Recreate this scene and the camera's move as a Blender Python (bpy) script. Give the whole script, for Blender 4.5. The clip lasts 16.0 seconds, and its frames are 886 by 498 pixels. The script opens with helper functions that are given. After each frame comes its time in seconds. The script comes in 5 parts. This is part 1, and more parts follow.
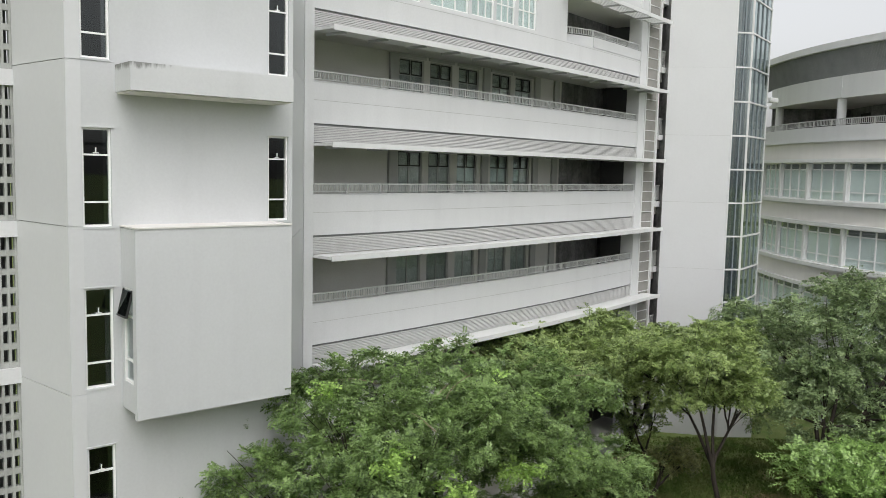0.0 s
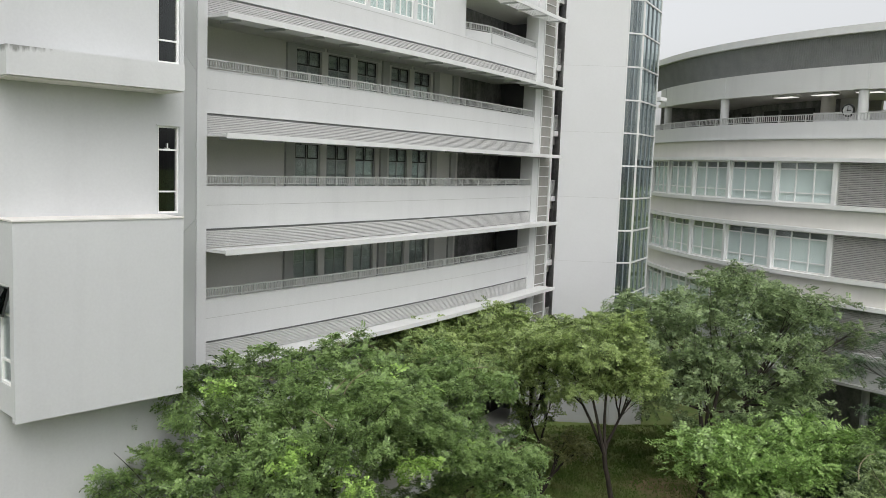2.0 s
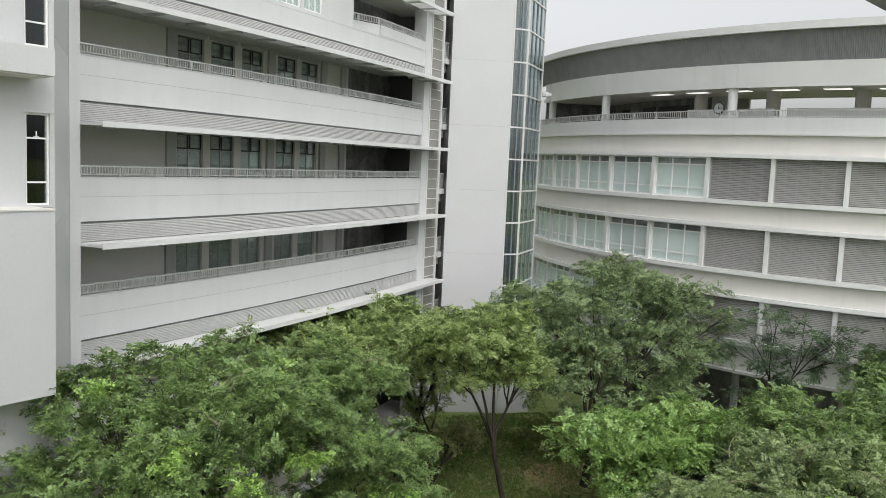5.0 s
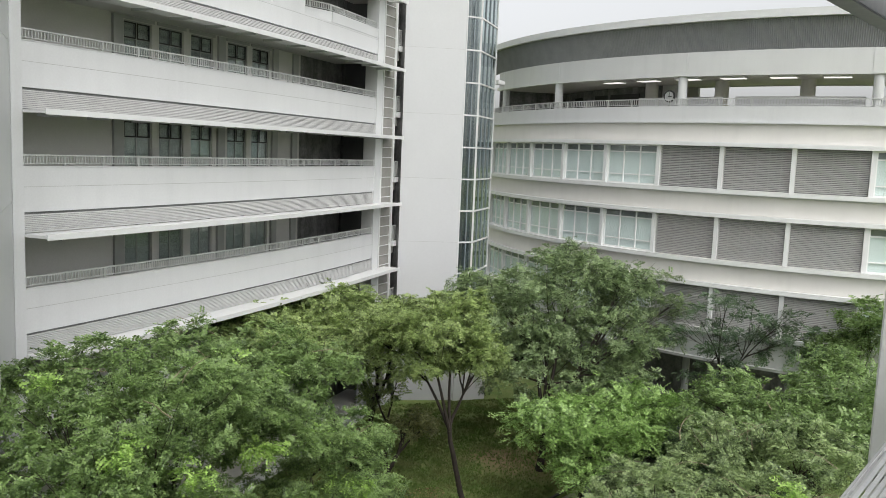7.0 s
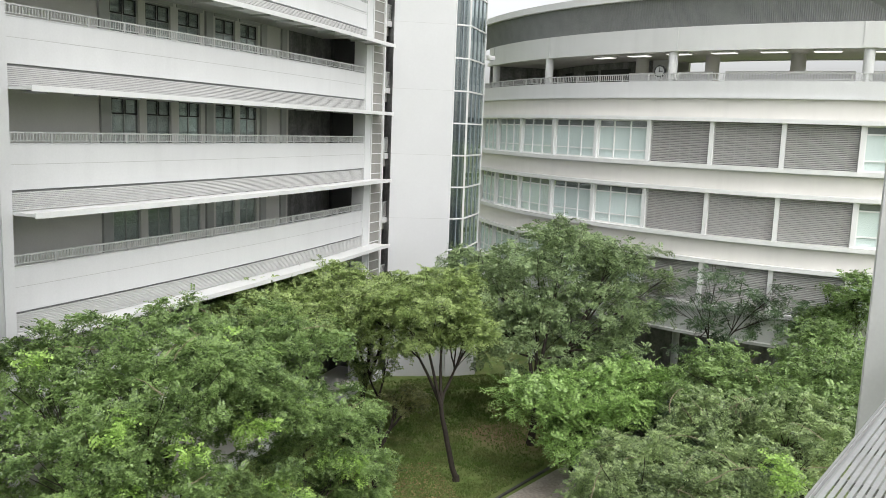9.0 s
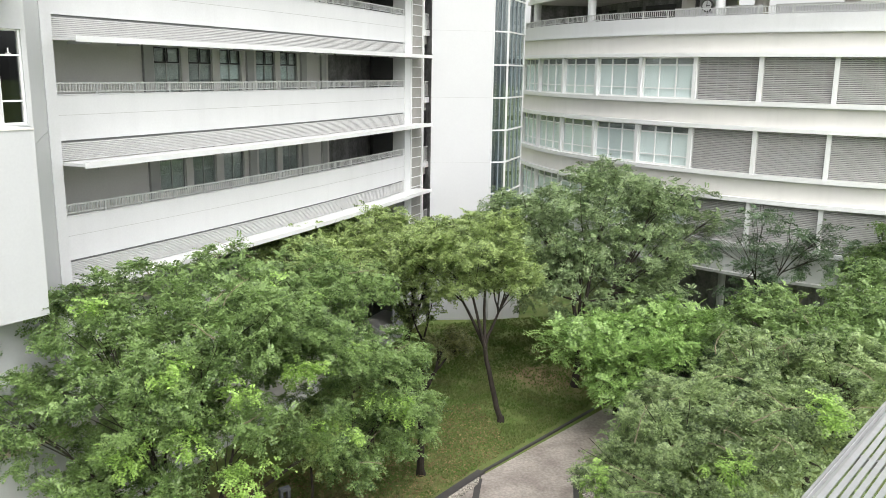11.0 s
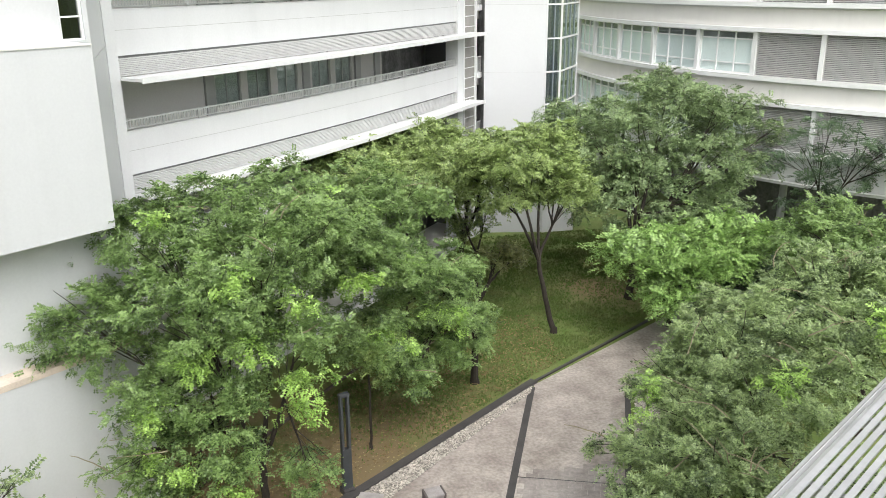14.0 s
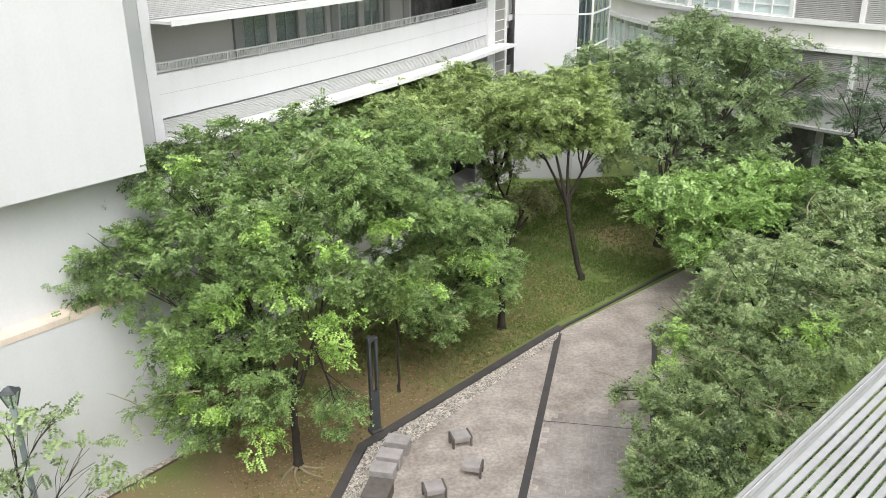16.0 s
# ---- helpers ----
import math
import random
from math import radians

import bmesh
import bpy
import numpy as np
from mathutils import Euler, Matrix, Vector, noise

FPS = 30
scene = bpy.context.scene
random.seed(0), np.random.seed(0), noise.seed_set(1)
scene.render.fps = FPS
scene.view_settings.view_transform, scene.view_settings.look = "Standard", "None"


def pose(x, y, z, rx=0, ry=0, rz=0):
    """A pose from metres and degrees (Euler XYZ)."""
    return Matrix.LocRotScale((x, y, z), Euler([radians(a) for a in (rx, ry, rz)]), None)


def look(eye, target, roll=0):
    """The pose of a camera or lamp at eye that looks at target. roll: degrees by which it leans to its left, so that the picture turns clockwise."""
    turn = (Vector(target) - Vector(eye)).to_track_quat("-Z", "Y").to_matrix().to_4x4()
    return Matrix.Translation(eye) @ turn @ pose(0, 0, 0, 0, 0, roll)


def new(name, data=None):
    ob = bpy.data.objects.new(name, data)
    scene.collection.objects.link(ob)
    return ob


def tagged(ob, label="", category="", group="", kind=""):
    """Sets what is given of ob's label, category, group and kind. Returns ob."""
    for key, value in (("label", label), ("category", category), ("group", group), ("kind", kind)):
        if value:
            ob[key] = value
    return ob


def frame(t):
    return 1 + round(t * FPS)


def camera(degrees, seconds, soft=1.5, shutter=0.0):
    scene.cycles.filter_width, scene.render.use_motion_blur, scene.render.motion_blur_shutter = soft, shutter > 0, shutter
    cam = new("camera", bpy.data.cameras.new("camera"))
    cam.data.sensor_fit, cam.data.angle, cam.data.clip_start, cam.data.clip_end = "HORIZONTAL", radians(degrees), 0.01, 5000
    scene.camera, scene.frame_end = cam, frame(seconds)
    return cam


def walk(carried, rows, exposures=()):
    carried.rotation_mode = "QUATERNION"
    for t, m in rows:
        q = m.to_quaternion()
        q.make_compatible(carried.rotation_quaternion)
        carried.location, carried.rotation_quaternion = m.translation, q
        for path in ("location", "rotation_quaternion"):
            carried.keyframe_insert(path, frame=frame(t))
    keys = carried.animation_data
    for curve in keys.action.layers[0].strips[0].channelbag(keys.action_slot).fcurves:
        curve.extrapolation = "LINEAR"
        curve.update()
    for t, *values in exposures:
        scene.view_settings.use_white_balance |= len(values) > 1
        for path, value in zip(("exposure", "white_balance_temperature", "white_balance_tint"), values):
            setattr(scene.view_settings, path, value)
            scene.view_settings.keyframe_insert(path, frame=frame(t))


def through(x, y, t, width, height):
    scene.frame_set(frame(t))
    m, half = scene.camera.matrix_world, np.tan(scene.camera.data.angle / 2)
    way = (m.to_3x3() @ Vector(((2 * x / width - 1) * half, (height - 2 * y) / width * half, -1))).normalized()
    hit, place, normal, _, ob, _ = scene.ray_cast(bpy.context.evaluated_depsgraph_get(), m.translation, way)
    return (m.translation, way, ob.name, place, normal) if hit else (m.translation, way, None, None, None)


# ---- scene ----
# camera and walk
cam = camera(56.5, 16.0, soft=0.5)
PATH = [
    (0, (0.000, 0.000, 15.899), (0.000, 9.954, 14.940), 1.28),
    (0.5, (-0.005, -0.006, 15.900), (0.284, 9.945, 14.949), 1.37),
    (1, (0.004, -0.000, 15.908), (0.573, 9.937, 14.946), 1.50),
    (1.5, (0.028, 0.020, 15.925), (0.914, 9.931, 14.932), 1.84),
    (2, (0.050, 0.053, 15.926), (1.261, 9.928, 14.918), 2.01),
    (2.5, (0.059, 0.074, 15.920), (1.558, 9.908, 14.898), 2.12),
    (3, (0.062, 0.093, 15.911), (1.823, 9.882, 14.876), 2.26),
    (3.5, (0.077, 0.085, 15.918), (2.057, 9.831, 14.875), 2.32),
    (4, (0.071, 0.086, 15.913), (2.243, 9.791, 14.872), 2.36),
    (6.5, (0.110, 0.084, 15.902), (3.041, 9.582, 14.800), 2.38),
    (7, (0.123, 0.083, 15.893), (3.161, 9.540, 14.734), 2.31),
    (7.5, (0.120, 0.090, 15.886), (3.284, 9.497, 14.663), 2.35),
    (8, (0.115, 0.081, 15.892), (3.341, 9.461, 14.624), 2.41),
    (10.5, (0.087, 0.122, 15.853), (2.893, 9.529, 13.946), 1.08),
    (11, (0.073, 0.107, 15.845), (2.718, 9.518, 13.739), 0.87),
    (11.5, (0.069, 0.098, 15.845), (2.555, 9.506, 13.539), 0.65),
    (12, (0.070, 0.106, 15.838), (2.414, 9.505, 13.356), 0.51),
    (12.5, (0.071, 0.096, 15.830), (2.319, 9.482, 13.216), 0.46),
    (13, (0.063, 0.092, 15.845), (2.238, 9.458, 13.097), 0.29),
    (13.5, (0.045, 0.076, 15.841), (2.127, 9.412, 12.924), 0.10),
    (14, (0.062, 0.062, 15.866), (2.016, 9.355, 12.734), -0.28),
    (14.5, (0.066, 0.059, 15.875), (1.936, 9.315, 12.586), -0.33),
    (15, (0.057, 0.055, 15.873), (1.856, 9.275, 12.445), -0.38),
    (15.5, (0.053, 0.053, 15.875), (1.753, 9.238, 12.304), -0.48),
    (16, (0.056, 0.056, 15.875), (1.630, 9.193, 12.126), -0.52),
]
EXPO = [(0, -0.16), (4.2, -0.14), (6.4, -0.06), (8.2, 0.08), (10.3, 0.46), (12.5, 0.55), (16.0, 0.61)]
walk(cam, [(t, look(eye, target, roll)) for t, eye, target, roll in PATH], exposures=EXPO)

# overcast daylight
world = bpy.data.worlds.new("overcast_sky")
scene.world = world
world.use_nodes = True
wn = world.node_tree.nodes
sky = wn.new("ShaderNodeTexSky")
sky.sky_type = "NISHITA"
sky.sun_disc = False
sky.sun_elevation = radians(52)
sky.sun_rotation = radians(172)
sky.dust_density = 4.0
grey = wn.new("ShaderNodeHueSaturation")
grey.inputs["Saturation"].default_value = 0.12
world.node_tree.links.new(sky.outputs[0], grey.inputs["Color"])
world.node_tree.links.new(grey.outputs[0], wn["Background"].inputs["Color"])
wn["Background"].inputs["Strength"].default_value = 0.228
sun = new("sun", bpy.data.lights.new("sun", "SUN"))
sun.data.energy = 0.42
sun.data.angle = radians(60)
sun.data.color = (1.0, 0.98, 0.95)
sun.matrix_world = look((4, -17, 40), (0, 14, 0))


# ---- materials ----
def material(name, base, rough=0.7, var=0.12, scale=1.2, fine=30.0, bump=0.02, metal=0.0, streak=0.0, second=None, spec=0.4, island=0.0, obj=0.0):
    """A surface with stains at a large scale and grain at a fine one; streak: marks that run down."""
    m = bpy.data.materials.new(name)
    m.use_nodes = True
    nt = m.node_tree
    n, ln = nt.nodes, nt.links
    b = n["Principled BSDF"]
    b.inputs["Roughness"].default_value = rough
    b.inputs["Metallic"].default_value = metal
    b.inputs["Specular IOR Level"].default_value = spec
    geo = n.new("ShaderNodeNewGeometry")
    pos = geo.outputs["Position"]
    big = n.new("ShaderNodeTexNoise")
    big.inputs["Scale"].default_value = scale
    big.inputs["Detail"].default_value = 5
    small = n.new("ShaderNodeTexNoise")
    small.inputs["Scale"].default_value = fine
    small.inputs["Detail"].default_value = 3
    ln.new(pos, big.inputs["Vector"])
    ln.new(pos, small.inputs["Vector"])
    ramp = n.new("ShaderNodeMix")
    ramp.data_type = "RGBA"
    other = second or tuple(c * (1 - var) for c in base)
    ramp.inputs["A"].default_value = (*base, 1)
    ramp.inputs["B"].default_value = (*other, 1)
    mr = n.new("ShaderNodeMapRange")
    mr.inputs["From Min"].default_value = 0.35
    mr.inputs["From Max"].default_value = 0.68
    ln.new(big.outputs["Fac"], mr.inputs["Value"])
    ln.new(mr.outputs[0], ramp.inputs["Factor"])
    col = ramp.outputs["Result"]

    def darken(value, low, high, amount):
        nonlocal col
        r = n.new("ShaderNodeMapRange")
        r.inputs["From Min"].default_value, r.inputs["From Max"].default_value = low, high
        r.inputs["To Min"].default_value, r.inputs["To Max"].default_value = 1 - amount, 1 + amount * 0.4
        ln.new(value, r.inputs["Value"])
        mul = n.new("ShaderNodeMix")
        mul.data_type, mul.blend_type = "RGBA", "MULTIPLY"
        mul.inputs["Factor"].default_value = 1
        ln.new(col, mul.inputs["A"])
        ln.new(r.outputs[0], mul.inputs["B"])
        col = mul.outputs["Result"]

    darken(small.outputs["Fac"], 0.3, 0.7, var * 0.6)
    if streak:
        mp = n.new("ShaderNodeMapping")
        mp.inputs["Scale"].default_value = (1.1, 1.1, 0.10)
        ln.new(pos, mp.inputs["Vector"])
        st = n.new("ShaderNodeTexNoise")
        st.inputs["Scale"].default_value = 1.6
        st.inputs["Detail"].default_value = 6
        ln.new(mp.outputs[0], st.inputs["Vector"])
        darken(st.outputs["Fac"], 0.30, 0.52, streak)
    if island:
        darken(geo.outputs["Random Per Island"], 0, 1, island)
    if obj:
        info = n.new("ShaderNodeObjectInfo")
        darken(info.outputs["Random"], 0, 1, obj)
    ln.new(col, b.inputs["Base Color"])
    if bump:
        bp = n.new("ShaderNodeBump")
        bp.inputs["Strength"].default_value = 0.5
        bp.inputs["Distance"].default_value = bump
        ln.new(small.outputs["Fac"], bp.inputs["Height"])
        ln.new(bp.outputs[0], b.inputs["Normal"])
    return m


def leaf_material(name, base, light, through=0.32):
    m = bpy.data.materials.new(name)
    m.use_nodes = True
    n, ln = m.node_tree.nodes, m.node_tree.links
    b = n["Principled BSDF"]
    b.inputs["Roughness"].default_value = 0.36
    b.inputs["Specular IOR Level"].default_value = 0.5
    geo = n.new("ShaderNodeNewGeometry")
    big = n.new("ShaderNodeTexNoise")
    big.inputs["Scale"].default_value = 0.9
    big.inputs["Detail"].default_value = 4
    ln.new(geo.outputs["Position"], big.inputs["Vector"])
    mid = n.new("ShaderNodeTexNoise")
    mid.inputs["Scale"].default_value = 2.4
    mid.inputs["Detail"].default_value = 3
    ln.new(geo.outputs["Position"], mid.inputs["Vector"])
    last = None
    for socket, weight in ((big.outputs["Fac"], 0.75), (mid.outputs["Fac"], 0.60), (geo.outputs["Random Per Island"], 0.36)):
        add = n.new("ShaderNodeMath")
        add.operation = "MULTIPLY_ADD"
        add.inputs[1].default_value = weight
        add.inputs[2].default_value = 0.0
        ln.new(socket, add.inputs[0])
        if last:
            ln.new(last, add.inputs[2])
        last = add.outputs[0]
    r = n.new("ShaderNodeValToRGB")
    r.color_ramp.elements[0].position, r.color_ramp.elements[1].position = 0.57, 1.12
    r.color_ramp.elements[0].color, r.color_ramp.elements[1].color = (*base, 1), (*light, 1)
    ln.new(last, r.inputs["Fac"])
    ln.new(r.outputs[0], b.inputs["Base Color"])
    tr = n.new("ShaderNodeBsdfTranslucent")
    ln.new(r.outputs[0], tr.inputs["Color"])
    mix = n.new("ShaderNodeMixShader")
    mix.inputs[0].default_value = through
    ln.new(b.outputs[0], mix.inputs[1])
    ln.new(tr.outputs[0], mix.inputs[2])
    ln.new(mix.outputs[0], n["Material Output"].inputs["Surface"])
    return m


def glass_material(name, tint, rough=0.03, gloss=0.5):
    """Window glass: a clear pane with a mirror's gloss."""
    m = bpy.data.materials.new(name)
    m.use_nodes = True
    n, ln = m.node_tree.nodes, m.node_tree.links
    gl = n.new("ShaderNodeBsdfGlossy")
    gl.inputs["Roughness"].default_value = rough
    gl.inputs["Color"].default_value = (0.9, 0.95, 0.95, 1)
    tp = n.new("ShaderNodeBsdfTransparent")
    tp.inputs["Color"].default_value = (*tint, 1)
    lw = n.new("ShaderNodeLayerWeight")
    lw.inputs["Blend"].default_value = 0.35
    fr = n.new("ShaderNodeMapRange")
    fr.inputs["To Min"].default_value, fr.inputs["To Max"].default_value = 0.05, gloss
    ln.new(lw.outputs["Facing"], fr.inputs["Value"])
    mx = n.new("ShaderNodeMixShader")
    ln.new(fr.outputs[0], mx.inputs[0])
    ln.new(tp.outputs[0], mx.inputs[1])
    ln.new(gl.outputs[0], mx.inputs[2])
    ln.new(mx.outputs[0], n["Material Output"].inputs["Surface"])
    return m


WHITE = material("white_render", (0.640, 0.645, 0.650), 0.65, 0.05, 0.35, 14, 0.002, streak=0.025)
WHITE_PANEL = material("white_panel", (0.605, 0.612, 0.616), 0.5, 0.03, 0.3, 8, 0.002, obj=0.03)
WING_WHITE = material("white_wing_render", (0.560, 0.570, 0.576), 0.65, 0.05, 0.35, 14, 0.002, streak=0.02)
WHITE_METAL = material("white_painted_metal", (0.71, 0.715, 0.71), 0.4, 0.05, 2.0, 30, 0.001)
DRUM_WHITE = material("bright_white_trim", (0.755, 0.76, 0.755), 0.55, 0.05, 0.5, 18, 0.002, streak=0.03)
CREAM = material("cream_render", (0.73, 0.71, 0.68), 0.75, 0.05, 0.4, 18, 0.002, streak=0.03)
OFFWHITE = material("off_white_render", (0.66, 0.665, 0.66), 0.7, 0.05, 0.4, 18, 0.002, streak=0.03)
JOINT = material("pale_joint", (0.48, 0.48, 0.47), 0.9, 0.1)
BEIGE = material("damp_beige_render", (0.66, 0.56, 0.47), 0.8, 0.15, 1.2, 18, 0.004, streak=0.1)
GREY_WALL = material("grey_corridor_paint", (0.66, 0.655, 0.63), 0.7, 0.06, 0.5, 14, 0.003)
GREY_STEEL = material("grey_painted_steel", (0.44, 0.45, 0.44), 0.45, 0.08, 2, 40, 0.001)
RAIL = material("galvanised_rail", (0.52, 0.53, 0.52), 0.4, 0.08, 3, 40, 0.001)
LOUVRE = material("louvre_aluminium", (0.58, 0.58, 0.57), 0.45, 0.1, 3, 30, 0.001, obj=0.06)
# Near-black paint that stands in for shade in deep recesses.
RECESS_SHADE = material("painted_recess_shade", (0.10, 0.102, 0.10), 0.8, 0.2, 0.8, 10, 0.004)
# Lobby wall colour; also paints shade on undercroft, terrace lobby and tower side.
DARK_WALL = material("dark_wall_with_shade", (0.27, 0.272, 0.268), 0.5, 0.5, 1.6, 7, 0.004, streak=0.4)
GROOVE = material("joint_shadow_gap", (0.30, 0.30, 0.29), 0.9, 0.1)
FRAME_DARK = material("dark_window_frame", (0.035, 0.036, 0.035), 0.4, 0.1)
FRAME_WHITE = material("white_window_frame", (0.86, 0.86, 0.85), 0.45, 0.04)
BLIND = material("pale_roller_blind", (0.76, 0.815, 0.81), 0.9, 0.06, 0.7, 6, 0.002)
CURTAIN = material("grey_green_curtain", (0.80, 0.81, 0.79), 0.9, 0.25, 2.5, 8, 0.01, obj=0.2)
# Near-black colour stands in for unlit interiors behind the wing's windows.
UNLIT_INTERIOR = material("unlit_interior_paint", (0.03, 0.032, 0.032), 0.9, 0.2)
CLADDING = material("grey_corrugated_cladding", (0.27, 0.275, 0.28), 0.5, 0.15, 1.5, 20, 0.002)
SCREEN = material("beige_mesh_screen", (0.30, 0.29, 0.27), 0.7, 0.12, 2, 60, 0.004)
CONCRETE = material("screen_concrete", (0.40, 0.41, 0.39), 0.8, 0.12, 1.5, 25, 0.005, streak=0.15)
PATH_LIGHT = material("worn_concrete_path", (0.48, 0.425, 0.385), 0.33, 0.5, 0.9, 9, 0.006, second=(0.30, 0.255, 0.225))
PATH_TILE = material("wet_stone_paving", (0.43, 0.385, 0.36), 0.2, 0.3, 0.8, 9, 0.004, second=(0.28, 0.245, 0.23), obj=0.07)
KERB = material("charcoal_kerb", (0.075, 0.07, 0.068), 0.6, 0.25, 2, 20, 0.006)
PEBBLE = material("pale_pebbles", (0.54, 0.49, 0.43), 0.7, 0.3, 3, 20, 0.002, island=0.7)
BARK = material("dark_bark", (0.045, 0.036, 0.028), 0.9, 0.35, 4, 40, 0.012)
TWIG = material("pale_twig", (0.30, 0.26, 0.17), 0.85, 0.2, 6, 40, 0.003)
BENCH = material("weathered_bench_slab", (0.40, 0.37, 0.36), 0.6, 0.25, 3, 30, 0.004)
BENCH_DARK = material("dark_bench_frame", (0.15, 0.13, 0.12), 0.6, 0.3, 4, 30, 0.004)
TIMBER = material("stained_timber", (0.13, 0.10, 0.08), 0.7, 0.3, 4, 30, 0.004)
LAMP_STEEL = material("dark_grey_lamp_steel", (0.06, 0.065, 0.07), 0.45, 0.2, 3, 30, 0.001)
PALE_STEEL = material("grey_blue_lamp_steel", (0.24, 0.28, 0.30), 0.45, 0.15, 3, 30, 0.001)
GLASS = glass_material("window_glass", (0.85, 0.89, 0.88))
GLASS_GREEN = glass_material("green_curtain_glass", (0.965, 0.985, 0.98), gloss=0.12)
GLASS_SHAFT = glass_material("smoky_shaft_glass", (0.72, 0.76, 0.76), gloss=0.34)
GLASS_DARK = glass_material("dark_window_glass", (0.22, 0.24, 0.24), gloss=0.16)
LEAF_MID = leaf_material("leaf_mid_green", (0.041, 0.081, 0.022), (0.302, 0.437, 0.152))
LEAF_OLIVE = leaf_material("leaf_olive_green", (0.077, 0.120, 0.034), (0.388, 0.499, 0.178))
LEAF_DEEP = leaf_material("leaf_deep_green", (0.049, 0.087, 0.037), (0.330, 0.435, 0.203))
LEAF_LIME = leaf_material("leaf_lime_green", (0.083, 0.151, 0.038), (0.410, 0.603, 0.196))
LEAF_NEW = leaf_material("leaf_new_growth", (0.123, 0.221, 0.040), (0.462, 0.682, 0.176))
LEAF_GREY = leaf_material("leaf_grey_green", (0.057, 0.095, 0.040), (0.398, 0.513, 0.225))
LEAF_BROWN = leaf_material("leaf_browning_olive", (0.062, 0.067, 0.027), (0.349, 0.370, 0.156))
LEAF_DARK = leaf_material("leaf_dark_green", (0.025, 0.052, 0.028), (0.148, 0.229, 0.111))

BLADE = material("louvre_blade_paint", (0.54, 0.545, 0.55), 0.45, 0.12, 1.5, 20, 0.001, obj=0.05)


def stained_render():
    """White render with dark rain stains that run down from the ledge's upper corner."""
    m = material("rain_stained_render", (0.585, 0.593, 0.597), 0.65, 0.05, 0.35, 14, 0.002, streak=0.03)
    n, ln = m.node_tree.nodes, m.node_tree.links
    b = n["Principled BSDF"]
    clean = b.inputs["Base Color"].links[0].from_socket
    geo = n.new("ShaderNodeNewGeometry")
    xyz = n.new("ShaderNodeSeparateXYZ")
    ln.new(geo.outputs["Position"], xyz.inputs[0])
    mp = n.new("ShaderNodeMapping")
    mp.inputs["Scale"].default_value = (7, 7, 1.6)
    ln.new(geo.outputs["Position"], mp.inputs["Vector"])
    no = n.new("ShaderNodeTexNoise")
    no.inputs["Scale"].default_value = 1.3
    no.inputs["Detail"].default_value = 6
    ln.new(mp.outputs[0], no.inputs["Vector"])
    last = no.outputs["Fac"]
    for socket, a, c in ((xyz.outputs["Z"], 18.02, 18.34), (xyz.outputs["X"], -6.2, -7.3)):
        r = n.new("ShaderNodeMapRange")
        r.inputs["From Min"].default_value, r.inputs["From Max"].default_value = a, c
        ln.new(socket, r.inputs["Value"])
        mu = n.new("ShaderNodeMath")
        mu.operation = "MULTIPLY"
        ln.new(last, mu.inputs[0])
        ln.new(r.outputs[0], mu.inputs[1])
        last = mu.outputs[0]
    edge = n.new("ShaderNodeMapRange")
    edge.inputs["From Min"].default_value, edge.inputs["From Max"].default_value = 0.24, 0.42
    edge.inputs["To Max"].default_value = 0.8
    ln.new(last, edge.inputs["Value"])
    mix = n.new("ShaderNodeMix")
    mix.data_type = "RGBA"
    ln.new(edge.outputs[0], mix.inputs["Factor"])
    ln.new(clean, mix.inputs["A"])
    mix.inputs["B"].default_value = (0.16, 0.16, 0.15, 1)
    ln.new(mix.outputs["Result"], b.inputs["Base Color"])
    return m


STAINED = stained_render()


# ---- helpers of this scene ----
def thing(name, label, category="", group="", kind=""):
    return tagged(new(name), label, category, group, kind)


def link_bm(name, bm, mat, parent=None, label=""):
    me = bpy.data.meshes.new(name)
    bm.to_mesh(me)
    bm.free()
    me.materials.append(mat)
    ob = new(name, me)
    ob.parent = parent
    return tagged(ob, label)


def part(name, bm, mat, parent, label=""):
    return link_bm(name, bm, mat, parent, label)


def hexa(bm, corners):
    """A solid from eight corners: four below, four above, both anticlockwise."""
    v = [bm.verts.new(c) for c in corners]
    for f in ((3, 2, 1, 0), (4, 5, 6, 7), (0, 1, 5, 4), (1, 2, 6, 5), (2, 3, 7, 6), (3, 0, 4, 7)):
        bm.faces.new([v[i] for i in f])


def strip(bm, fn, s0, s1, o0, o1, z0, z1, n=1):
    """A bar that follows a facade from s0 to s1, from offset o0 to o1 and from z0 to z1."""
    rings = []
    for i in range(n + 1):
        s = s0 + (s1 - s0) * i / n
        a, b = fn(s, o0), fn(s, o1)
        rings.append([bm.verts.new((a[0], a[1], z0)), bm.verts.new((b[0], b[1], z0)), bm.verts.new((b[0], b[1], z1)), bm.verts.new((a[0], a[1], z1))])
    for p, q in zip(rings, rings[1:]):
        for i in range(4):
            j = (i + 1) % 4
            bm.faces.new((p[i], p[j], q[j], q[i]))
    bm.faces.new(rings[0][::-1])
    bm.faces.new(rings[-1])
    bmesh.ops.recalc_face_normals(bm, faces=bm.faces)


def bar(name, fn, s0, s1, o0, o1, z0, z1, mat, parent, n=1, label="", bevel=0.0):
    bm = bmesh.new()
    strip(bm, fn, s0, s1, o0, o1, z0, z1, n)
    if bevel:
        bmesh.ops.bevel(bm, geom=bm.edges[:], offset=bevel, segments=2, affect="EDGES", clamp_overlap=True)
    return part(name, bm, mat, parent, label)


